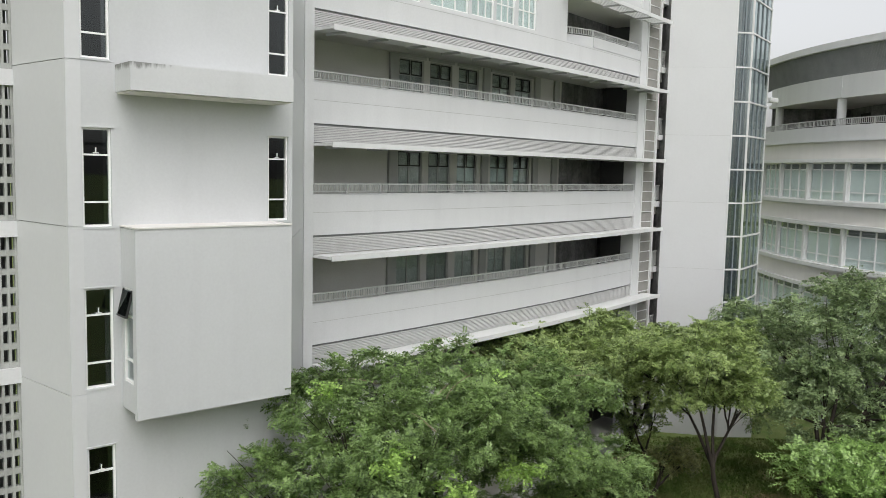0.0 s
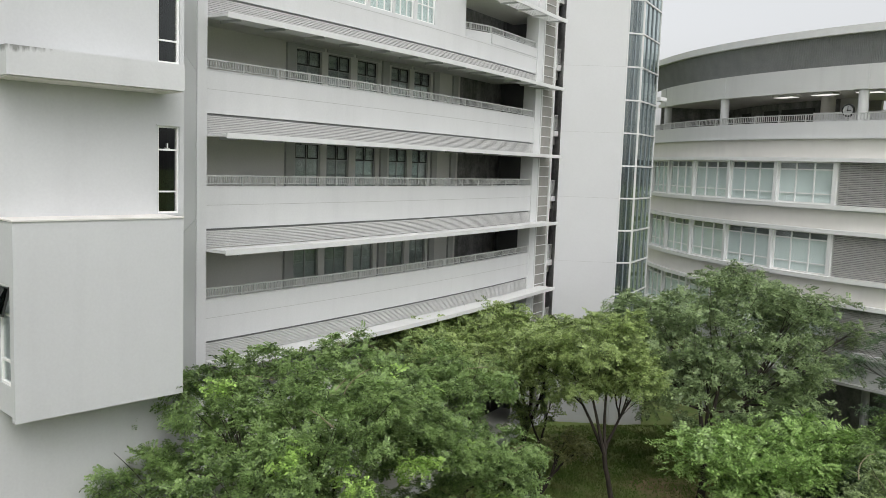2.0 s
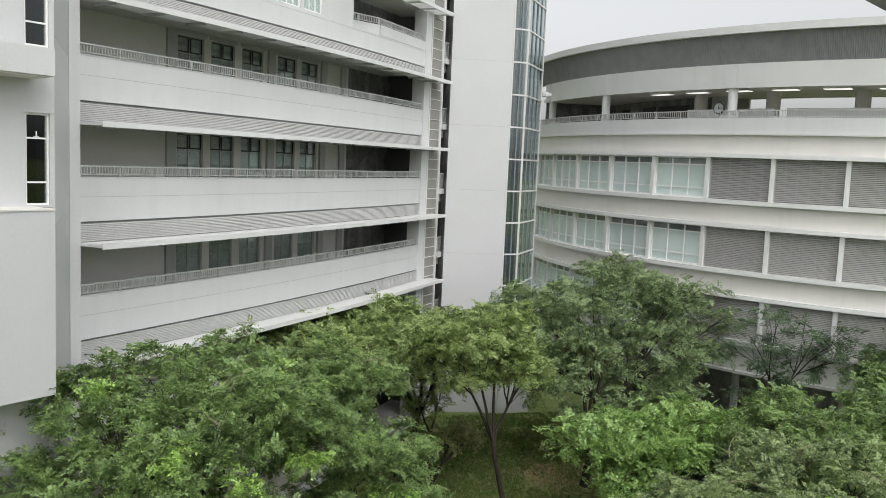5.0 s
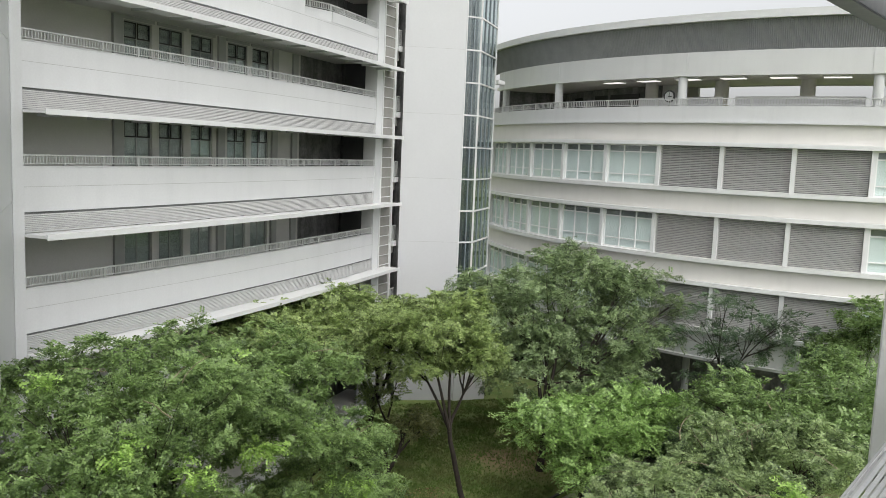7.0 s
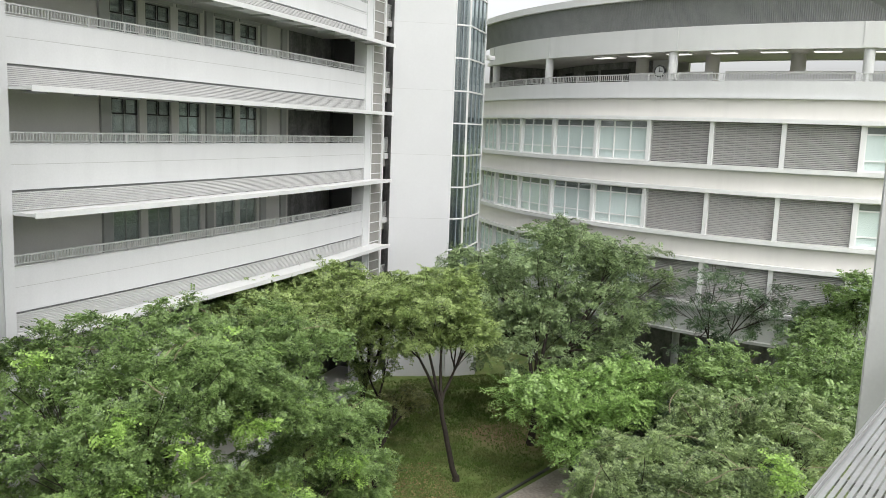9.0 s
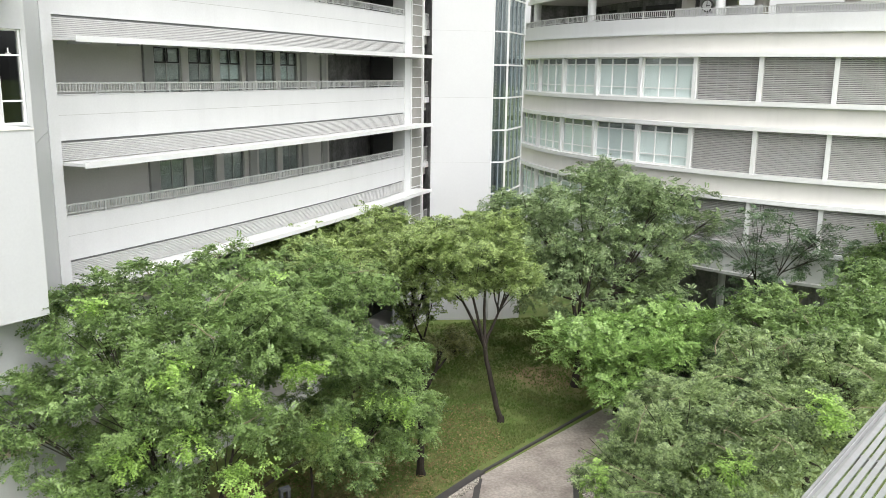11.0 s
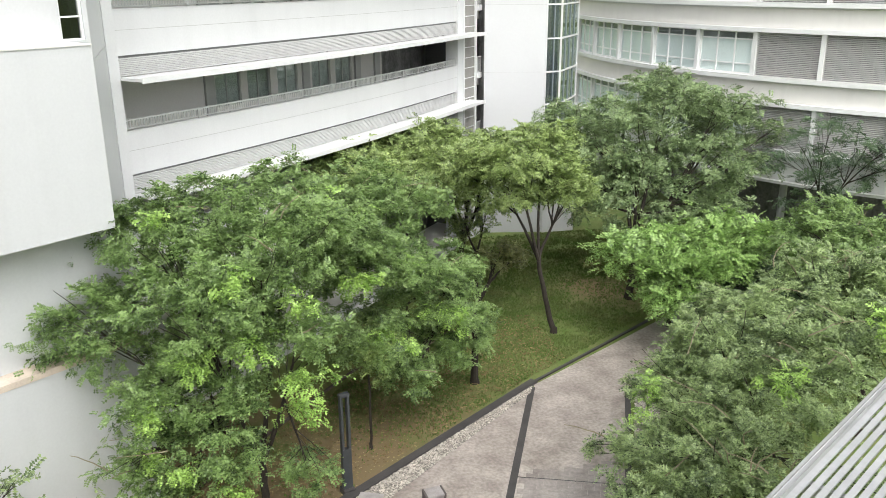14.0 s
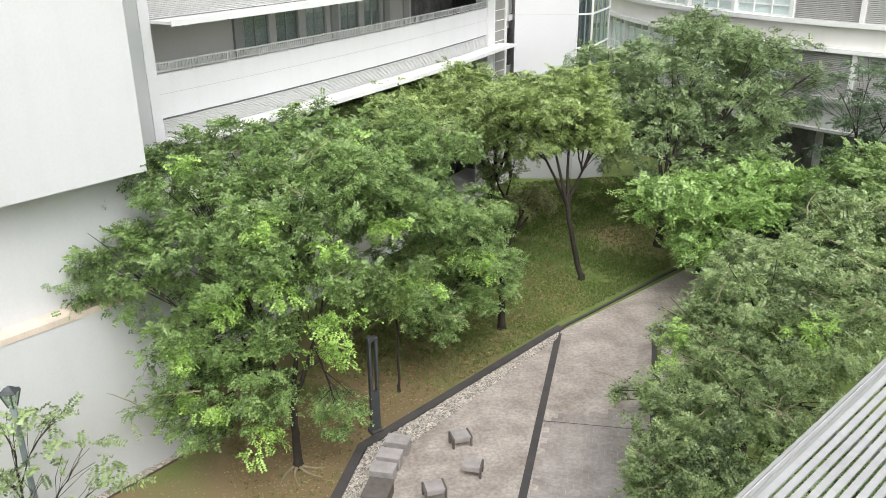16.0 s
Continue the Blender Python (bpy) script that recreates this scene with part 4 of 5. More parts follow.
def leaves(name, lobes, per_m2, size, mat, parent, seed, pairs=5, flat=0.8, droop=0.2, fronds=30, inner=0.3, fine=1.0):
    """Sprays of fronds, gathered in flat rosettes over the shells of many lobes, as one crown mesh."""
    rng = np.random.default_rng(seed)
    size *= 0.84 * fine
    tpl = frond_template(pairs, size, size * 0.31 * (5 / pairs) ** 0.35, size * 0.95 / pairs)
    place, axis, up, grow = [], [], [], []
    for (x, y, z, r) in lobes:
        n = max(3, int(per_m2 * 0.86 * 12.57 * r * r))
        for _ in range(n):
            d = rng.normal(size=3)
            d /= np.linalg.norm(d)
            if d[2] < -0.25 and rng.random() < 0.6:
                d[2] = -d[2] * 0.6
            deep = rng.random() < inner
            rad = r * (rng.uniform(0.35, 0.75) if deep else rng.uniform(0.80, 1.06))
            if not deep and d[2] > -0.1 and rng.random() < 0.10:
                rad = r * rng.uniform(1.1, 1.28)
            c = np.array([x, y, z]) + d * rad * np.array([1, 1, flat])
            m = int(fronds * 1.08 * rng.uniform(0.5, 1.2) * (0.6 if deep else 1))
            # an umbrella of fronds that rise from one shoot, spread and droop at its rim
            th = rng.uniform(0, 6.283, m)
            el = rng.uniform(-0.75, 0.75, m) - droop
            a = np.stack([np.cos(th) * np.cos(el), np.sin(th) * np.cos(el), np.sin(el)], 1) + 0.45 * d
            u = np.array([0, 0, 1.0]) + 0.30 * d + rng.normal(size=(m, 3)) * 0.36
            shoot = rng.normal(size=3) * np.array([1, 1, 0.35])
            p = c + shoot * size * rng.uniform(-1.2, 1.2, (m, 1)) + rng.normal(size=(m, 3)) * size * np.array([0.42, 0.42, 0.24]) + a * size * rng.uniform(0.0, 0.35, (m, 1))
            place.append(p)
            axis.append(a)
            up.append(u)
            grow.append(rng.uniform(0.75, 1.3, m) * rng.uniform(0.85, 1.2))
    P, A, U, G = np.concatenate(place), np.concatenate(axis), np.concatenate(up), np.concatenate(grow)
    ok = P[:, 2] > 0.2
    P, A, U, G = P[ok], A[ok], U[ok], G[ok]
    A /= np.linalg.norm(A, axis=1)[:, None]
    S = np.cross(U, A)
    S /= np.linalg.norm(S, axis=1)[:, None]
    N = np.cross(A, S)
    V = P[:, None] + G[:, None, None] * (tpl[None, :, :1] * A[:, None] + tpl[None, :, 1:2] * S[:, None] + tpl[None, :, 2:] * N[:, None])
    V = V.reshape(-1, 3)
    me = bpy.data.meshes.new(name)
    nf = len(V) // 4
    me.vertices.add(len(V))
    me.vertices.foreach_set("co", V.astype(np.float32).ravel())
    me.loops.add(len(V))
    me.loops.foreach_set("vertex_index", np.arange(len(V), dtype=np.int32))
    me.polygons.add(nf)
    me.polygons.foreach_set("loop_start", np.arange(0, len(V), 4, dtype=np.int32))
    me.update(calc_edges=True)
    me.materials.append(mat)
    ob = new(name, me)
    ob.parent = parent
    return ob


def limb_points(a, b, rng, bend=0.12, n=6):
    a, b = Vector(a), Vector(b)
    off = Vector((rng.uniform(-1, 1), rng.uniform(-1, 1), rng.uniform(0.2, 1.0))) * (b - a).length * bend
    return [a.lerp(b, i / n) + off * 4 * (i / n) * (1 - i / n) * 0.5 + Vector((rng.uniform(-1, 1), rng.uniform(-1, 1), 0)) * 0.03 for i in range(n + 1)]


def tree(label, base, fork, lobes, mat, seed, r=0.16, per_m2=1.6, size=0.40, sprigs=(), sprig_mat=None, pairs=5, lean=(0, 0), bark=BARK, flat=0.8, name="tree", droop=0.2, fronds=30, inner=0.3, wands=0, fine=1.0):
    """A tapered trunk that forks, limbs to the lobes of the crown, twigs, and leaves."""
    rng = random.Random(seed)
    t = thing(name, label, name)
    f = Vector((base[0] + lean[0], base[1] + lean[1], fork))
    bm = bmesh.new()
    trunk = limb_points((base[0], base[1], 0.0), f, rng, 0.05)
    tube(bm, [Vector((base[0], base[1], -0.2)), Vector((base[0], base[1], 0.02)), trunk[0] + Vector((0, 0, 0.25))], r * 1.9, r * 1.1, 9)
    tube(bm, trunk, r * 1.15, r * 0.8, 9)
    part("trunk", bm, bark, t)
    mains = []
    for k, (x, y, z, rr) in enumerate(lobes):
        bm = bmesh.new()
        end = Vector((x, y, z + 0.2 * rr))
        if k < 4:
            start, thick = f, r * 0.66
        else:
            near = min(mains, key=lambda m: (m[-1] - end).length)
            start, thick = near[3], r * 0.38
        pts = limb_points(start, end, rng, 0.14, 7)
        if k < 4:
            mains.append(pts)
        tube(bm, pts, thick, r * 0.12, 6)
        for _ in range(7):
            q = rng.randrange(3, 7)
            d = Vector((rng.gauss(0, 1), rng.gauss(0, 1), rng.gauss(0.3, 0.7))).normalized() * rr * rng.uniform(0.7, 1.05)
            d.z *= flat
            tube(bm, limb_points(pts[q], end + d, rng, 0.1, 4), r * 0.15, 0.008, 4)
        part("limb", bm, bark, t)
    for k in range(wands):
        x, y, z, rr = rng.choice(lobes)
        a = Vector((x, y, z)) + Vector((rng.uniform(-1, 1), rng.uniform(-1, 0.2), rng.uniform(0.2, 0.8))) * rr
        b = a + Vector((rng.uniform(-1.4, 1.4), rng.uniform(-0.7, 0.7), rng.uniform(0.1, 0.9)))
        bm = bmesh.new()
        tube(bm, limb_points(a, b, rng, 0.25, 5), 0.022, 0.008, 4)
        part("bare_shoot", bm, TWIG, t)
    leaves("crown", lobes, per_m2, size, mat, t, seed, pairs, flat, droop, fronds, inner, fine)
    if sprigs:
        leaves("young_foliage", sprigs, 2.2, size, sprig_mat or LEAF_NEW, t, seed + 50, pairs, 0.9, 0.45, 22, 0.5, 0.88)
    return t


tree("tree with feathery mid green leaves and lime new shoots", (-0.83, 21.84), 2.3,
     [(0.35, 21.9, 6.0, 1.22), (-3.6, 21.5, 4.6, 1.35), (-2.3, 22.0, 7.2, 1.89), (0.6, 24.0, 8.5, 1.6), (-2.0, 25.5, 8.55, 1.93), (-3.9, 24.0, 8.45, 1.7), (-5.2, 22.5, 6.7, 1.35), (-4.6, 21.5, 2.6, 0.75), (-0.4, 22.5, 7.7, 1.77), (0.45, 21.6, 2.0, 0.7), (-2.2, 21.3, 3.4, 1.3), (-1.6, 21.1, 4.7, 1.05), (-3.1, 21.2, 2.1, 0.82), (-1.3, 23.0, 6.3, 1.3), (-2.8, 22.8, 5.7, 1.1)],
     LEAF_MID, 11, 0.125, 1.8, 0.38, fine=0.77, fronds=41, wands=14,
     sprigs=[(-2.2, 20.6, 6.2, 0.42), (-1.0, 20.7, 6.6, 0.40), (0.6, 20.7, 5.3, 0.5), (0.3, 20.6, 4.4, 0.45), (-3.5, 20.6, 5.2, 0.4), (-2.7, 20.4, 3.4, 0.4), (-1.4, 21.2, 8.4, 0.35), (-3.4, 22.9, 9.6, 0.35), (0.5, 21.2, 7.4, 0.35), (-1.7, 20.3, 2.4, 0.45), (-4.0, 20.9, 3.4, 0.35)])
tree("tree with a broad feathery mid green crown", (7.6, 29.7), 3.0,
     [(1.2, 28.0, 7.45, 2.18), (3.3, 27.5, 5.9, 2.31), (5.4, 28.0, 4.6, 1.78), (3.1, 31.0, 7.6, 1.97), (6.3, 28.0, 3.4, 1.28), (3.2, 26.0, 3.9, 1.38), (0.5, 30.0, 8.4, 1.45), (5.0, 27.0, 3.0, 1.24), (2.0, 26.0, 7.6, 1.4), (5.8, 27.2, 2.6, 0.9), (4.5, 26.2, 2.4, 0.9), (4.8, 30.5, 7.3, 1.8), (6.4, 29.0, 5.0, 1.4)],
     LEAF_MID, 12, 0.14, 1.5, 0.40, fine=0.77, fronds=41, wands=12,
     sprigs=[(2.4, 25.2, 6.5, 0.45), (4.3, 26.2, 6.4, 0.4), (5.6, 26.6, 4.4, 0.5), (3.8, 25.2, 4.6, 0.4), (1.2, 26.3, 9.0, 0.35), (6.4, 27.0, 3.9, 0.4), (2.9, 28.0, 8.2, 0.4)])
tree("leaning tree with a flat olive green crown", (10.06, 42.6), 1.5,
     [(12.0, 42.0, 5.8, 1.0), (8.6, 42.4, 6.6, 1.3), (7.2, 41.5, 7.4, 2.64), (9.4, 41.0, 7.3, 2.02), (4.3, 40.5, 7.4, 2.32), (5.4, 40.0, 6.7, 1.7), (6.6, 38.0, 6.9, 1.8), (3.5, 37.0, 7.5, 1.9), (8.3, 38.3, 7.3, 1.8), (11.6, 41.5, 7.2, 1.7), (4.6, 35.0, 7.3, 1.7), (7.2, 36.0, 6.8, 1.3), (10.2, 38.6, 6.7, 1.4), (11.4, 39.5, 7.4, 1.3), (12.3, 41.0, 6.4, 1.2)],
     LEAF_OLIVE, 13, 0.17, 1.5, 0.44, flat=0.55, fronds=24)
tree("slender tree with an open vase of dark limbs", (12.45, 33.8), 3.6,
     [(9.2, 35.5, 7.7, 1.52), (13.8, 34.6, 6.7, 0.8), (10.8, 34.0, 8.2, 1.83), (12.5, 36.0, 8.7, 1.28), (12.6, 34.0, 7.2, 1.3), (10.0, 33.5, 6.9, 0.98), (8.2, 36.0, 7.4, 1.4), (9.8, 36.5, 7.9, 1.5), (11.6, 35.2, 8.6, 1.3), (13.0, 35.2, 7.2, 1.2), (11.6, 34.4, 6.7, 0.9), (10.5, 34.2, 6.3, 0.8), (12.4, 35.6, 6.5, 0.8)],
     LEAF_OLIVE, 14, 0.12, 1.3, 0.40, lean=(-0.85, 0), flat=0.6)
tree("thin young tree with a straight dark stem", (10.03, 38.97), 2.4, [(9.4, 39.2, 4.1, 0.9), (10.5, 39.0, 4.5, 0.8)], LEAF_OLIVE, 31, 0.09, 1.3, 0.36)
tree("young tree leaning over the lawn, leaves browning", (9.37, 36.92), 1.4, [(10.7, 36.9, 3.0, 0.85), (11.3, 37.0, 2.5, 0.6), (10.2, 36.7, 2.6, 0.5)], LEAF_BROWN, 32, 0.11, 1.5, 0.34, lean=(0.7, 0))
tree("tall tree with a broad deep green crown", (17.7, 37.1), 2.6,
     [(17.2, 40.0, 7.8, 2.5), (20.5, 40.0, 8.5, 3.0), (18.0, 38.0, 5.6, 2.4), (22.1, 39.0, 6.6, 2.5), (24.8, 42.0, 8.0, 1.86), (25.0, 40.0, 6.0, 1.3), (16.1, 39.0, 5.4, 1.44), (21.6, 42.0, 9.9, 1.51), (25.9, 41.0, 9.2, 0.9), (27.0, 40.6, 7.4, 1.0), (23.5, 40.0, 9.2, 1.2), (20.6, 37.6, 4.0, 1.6), (23.2, 38.0, 4.2, 1.5), (14.6, 40.6, 7.4, 1.6), (15.3, 41.0, 8.2, 1.7), (14.4, 40.0, 5.8, 1.3), (15.8, 39.0, 4.6, 1.1), (14.9, 39.4, 6.6, 1.3)],
     LEAF_DEEP, 15, 0.18, 1.05, 0.46, fronds=25)
tree("small tree with a bright lime green layered crown", (18.0, 33.2), 2.2,
     [(15.5, 32.0, 4.1, 1.48), (18.1, 32.5, 4.1, 2.02), (20.9, 33.0, 4.3, 1.81), (16.8, 31.0, 2.6, 1.3), (23.2, 33.0, 3.8, 1.31), (19.0, 31.5, 3.6, 1.3)],
     LEAF_LIME, 16, 0.12, 1.3, 0.66, flat=0.34, droop=0.0, pairs=9, fronds=19)
tree("tree with a spreading grey green crown over the path", (12.2, 18.6), 1.6,
     [(11.5, 20.7, 4.2, 1.29), (13.1, 20.8, 4.8, 1.55), (12.8, 18.0, 4.8, 1.54), (10.9, 18.1, 4.2, 1.39), (9.2, 17.1, 3.6, 1.04), (8.9, 19.0, 3.2, 0.56), (10.2, 16.1, 3.8, 1.43), (8.5, 15.4, 3.2, 1.1), (11.5, 15.8, 4.2, 1.27), (7.8, 15.4, 2.8, 0.55), (9.1, 14.7, 3.3, 1.07), (10.8, 13.4, 3.4, 1.4), (12.8, 14.4, 3.8, 1.4)],
     LEAF_GREY, 17, 0.13, 2.0, 0.36, pairs=6, fine=0.77, fronds=41, wands=26, sprigs=[(12.6, 17.0, 6.0, 0.5), (10.0, 19.4, 4.6, 0.4)])
tree("tree with a wide grey green crown and bare pale shoots", (20.0, 22.6), 2.2,
     [(15.4, 22.5, 5.2, 1.29), (17.7, 23.6, 5.6, 1.35), (19.2, 23.9, 5.8, 1.37), (14.9, 19.6, 5.2, 1.49), (16.2, 26.0, 3.6, 1.3), (16.9, 20.4, 5.4, 1.55), (15.0, 17.8, 5.0, 1.24), (20.7, 21.7, 5.8, 1.72), (18.0, 18.5, 5.2, 1.5)],
     LEAF_GREY, 19, 0.15, 1.7, 0.38, fine=0.77, fronds=41, wands=22, sprigs=[(16.6, 18.6, 6.4, 0.5)])
tree("tree with a dense mid green crown", (25.0, 26.0), 2.6,
     [(22.0, 29.1, 5.4, 1.16), (23.7, 29.8, 5.6, 1.43), (21.8, 25.0, 6.0, 1.71), (24.4, 25.2, 6.2, 1.77), (27.3, 26.1, 6.2, 1.63), (24.1, 23.2, 5.8, 1.66), (28.5, 29.0, 6.0, 1.8)],
     LEAF_MID, 20, 0.15, 1.5, 0.42, wands=8)
tree("thin tree with sparse dark leaves before the round building", (28.6, 37.6), 3.4,
     [(28.7, 37.6, 8.3, 1.1), (29.9, 36.3, 7.5, 1.2), (27.6, 38.8, 7.1, 1.1), (30.8, 35.3, 7.7, 1.0), (28.9, 37.2, 6.4, 1.3), (27.2, 39.6, 6.0, 1.2), (30.4, 35.6, 6.2, 1.2), (28.6, 37.7, 5.4, 1.2), (28.0, 38.0, 4.4, 1.2), (31.4, 34.6, 6.9, 1.0)],
     LEAF_DARK, 18, 0.09, 0.40, 0.40)
tree("thin tree with sparse light leaves before the round building", (32.9, 33.4), 3.0,
     [(32.5, 33.7, 6.6, 1.4), (33.4, 32.6, 8.3, 1.25), (33.8, 32.5, 7.1, 1.48), (32.0, 34.0, 5.5, 1.36), (34.5, 31.0, 7.4, 1.3)],
     LEAF_MID, 21, 0.1, 1.0, 0.44)
tree("young tree with large feathery fronds before the wing wall", (-7.3, 17.9), 1.6,
     [(-7.04, 18.0, 2.93, 0.6), (-7.38, 18.5, 4.4, 0.45), (-6.04, 18.5, 3.2, 0.5), (-5.7, 18.3, 2.5, 0.55), (-7.6, 18.0, 3.32, 0.5), (-6.7, 19.0, 4.1, 0.3)],
     LEAF_GREY, 41, 0.06, 0.8, 0.55, fronds=8, pairs=9)
tree("thin sapling with a straight stem on bare soil", (2.8, 25.6), 3.2, [(2.9, 25.6, 3.9, 0.7), (3.3, 25.4, 3.4, 0.45)], LEAF_OLIVE, 42, 0.045, 1.2, 0.34)
for k, (x, y, h, w) in enumerate([(20.5, 36.2, 1.6, 1.5), (24.0, 36.0, 1.8, 1.7), (27.5, 36.0, 2.0, 1.8), (26.0, 39.5, 1.8, 1.8), (22.5, 30.6, 1.6, 1.4), (26.0, 31.5, 2.2, 1.8), (30.0, 33.0, 2.4, 2.0), (16.0, 27.4, 1.3, 1.2), (18.6, 28.8, 1.6, 1.4), (13.4, 22.6, 1.5, 1.3)]):
    tree("dense dark green shrub beside the path", (x, y), 0.6, [(x, y, h * 0.55, w), (x + 0.7 * w, y + 0.3, h * 0.45, w * 0.7), (x - 0.6 * w, y - 0.2, h * 0.5, w * 0.7)], LEAF_DARK if k not in (7, 9) else LEAF_GREY, 60 + k, 0.06, 1.2, 0.42, name="shrub")

# surface roots of the nearest tree
root_rng = random.Random(4)
roots = next(o for o in bpy.data.objects if o.name == "tree")
for k in range(4):
    a = math.radians(215 + 38 * k + root_rng.uniform(-12, 12))
    bm = bmesh.new()
    pts = [Vector((-0.83 + math.cos(a + 0.1 * i) * 0.2 * i, 21.84 + math.sin(a + 0.1 * i) * 0.2 * i, 0.07 - 0.017 * i)) for i in range(6)]
    tube(bm, pts, 0.055, 0.015, 6)
    part("root", bm, TWIG, roots)


# ---- lawn details ----
def scatter(name, label, category, mat, count, seed, region, shape, keep=lambda x, y: 1.0):
    rng = random.Random(seed)
    verts, faces = [], []
    while count > 0:
        x, y = rng.uniform(*region[0]), rng.uniform(*region[1])
        if not on_lawn(x, y) or rng.random() > keep(x, y):
            continue
        count -= 1
        shape(rng, x, y, verts, faces)
    me = bpy.data.meshes.new(name)
    me.from_pydata(verts, [], faces)
    me.materials.append(mat)
    return tagged(new(name, me), label, category, kind="stuff")


def on_lawn(x, y):
    """Left of the kerb, right of the timber edging."""
    k = [(-3.0, 10.0), (0.0, 19.9), (1.0, 22.6), (9.9, 29.5), (18.0, 34.9), (29.5, 42.3)]
    for (x0, y0), (x1, y1) in zip(k, k[1:]):
        if x0 <= x <= x1:
            return y > y0 + (y1 - y0) * (x - x0) / (x1 - x0) + 0.1 and y < min(24.3 + (x + 3.1) * 1.17 + max(0.0, x - 4.0) * 1.0, 29.0 + (x + 4.69) * 1.184, 49.0)
    return False


def tuft(rng, x, y, verts, faces):
    for _ in range(4):
        a, h, w = rng.uniform(0, 6.28), rng.uniform(0.03, 0.09), rng.uniform(0.012, 0.03)
        dx, dy = math.cos(a), math.sin(a)
        k = len(verts)
        px, py = x + rng.uniform(-0.06, 0.06), y + rng.uniform(-0.06, 0.06)
        verts += [(px - dy * w, py + dx * w, -0.03), (px + dy * w, py - dx * w, -0.03), (px + dx * h * 0.6, py + dy * h * 0.6, h)]
        faces.append((k, k + 1, k + 2))


def fallen_leaf(rng, x, y, verts, faces):
    a, l = rng.uniform(0, 6.28), rng.uniform(0.03, 0.07)
    dx, dy = math.cos(a) * l, math.sin(a) * l
    k = len(verts)
    z = 0.02 + rng.uniform(0, 0.03)
    verts += [(x - dx, y - dy, z), (x + dy * 0.5, y - dx * 0.5, z + 0.02), (x + dx, y + dy, z), (x - dy * 0.5, y + dx * 0.5, z + 0.01)]
    faces.append((k, k + 1, k + 2, k + 3))


GRASS_BLADE = material("grass_blades", (0.134, 0.218, 0.046), 0.9, 0.3, 0.7, 10, 0, second=(0.205, 0.235, 0.080), island=0.3)
LITTER = material("dry_leaf_litter", (0.36, 0.28, 0.13), 0.9, 0.3, 2, 10, 0, second=(0.20, 0.13, 0.06), island=0.45)
scatter("grass_tufts", "short green grass blades of the lawn", "grass", GRASS_BLADE, 30000, 5, ((-4.0, 22.0), (15.0, 49.0)), tuft, lambda x, y: min(1.0, max(0.06, (math.dist((x, y), (0.5, 22.0)) - 3.5) / 7.0)) * (0.3 + 0.9 * max(0.0, min(1.0, 0.6 + 1.6 * noise.noise((x * 0.5, y * 0.5, 3.0))))) * (0.35 if math.dist((x, y), (17.4, 38.0)) < 2.5 else 1.0))
scatter("leaf_litter", "dry fallen leaves on bare soil", "leaf litter", LITTER, 9000, 6, ((-4.5, 12.0), (15.0, 36.0)), fallen_leaf)

pebbles("gravel_strip", [], [(((0.35, 19.9), (1.15, 19.6)), ((1.4, 22.3), (2.15, 21.75)), 2200), (((1.4, 22.3), (2.15, 21.75)), ((9.75, 28.75), (9.5, 28.25)), 7500), (((-2.8, 10.0), (-2.0, 9.8)), ((0.35, 19.9), (1.15, 19.6)), 1500)], "pale pebble strip along the dark kerb")
pebbles("gravel_strip", [], [(((-8.9, 19.1), (-8.75, 19.6)), ((-3.5, 23.9), (-4.0, 23.7)), 4500)], "grey pebble strip at the foot of the wall", seed=2)
pebbles("gravel_bed", [], [(((11.8, 23.4), (13.2, 23.0)), ((13.6, 27.3), (15.6, 28.2)), 3000)], "pale pebbles between kerb and shrubs", seed=3)


# ---- seats ----
def bench(x, y, turn, both=True):
    b = thing("stool", "small grey slab seat on dark weathered side frames", "stool", "seats on the paving")
    m = pose(x, y, 0.03, 0, 0, turn)

    def piece(name, x0, x1, y0, y1, z0, z1, mat):
        bm = bmesh.new()
        prism(bm, [(x0, y0), (x1, y0), (x1, y1), (x0, y1)], z0, z1)
        bmesh.ops.bevel(bm, geom=bm.edges[:], offset=0.012, segments=2, affect="EDGES")
        bm.transform(m)
        part(name, bm, mat, b)

    def side(x0, x1):
        piece("side_frame", x0, x1, -0.25, 0.25, 0.24, 0.41, BENCH_DARK)
        piece("leg", x0, x1, -0.25, -0.12, 0.0, 0.238, BENCH_DARK)
        piece("leg", x0, x1, 0.12, 0.25, 0.0, 0.238, BENCH_DARK)

    piece("slab", -0.27, 0.27, -0.25, 0.25, 0.32, 0.40, BENCH)
    piece("apron", -0.25, 0.25, -0.21, 0.21, 0.20, 0.317, BENCH)
    if both:
        side(-0.33, -0.273)
    side(0.273, 0.33)
    return b


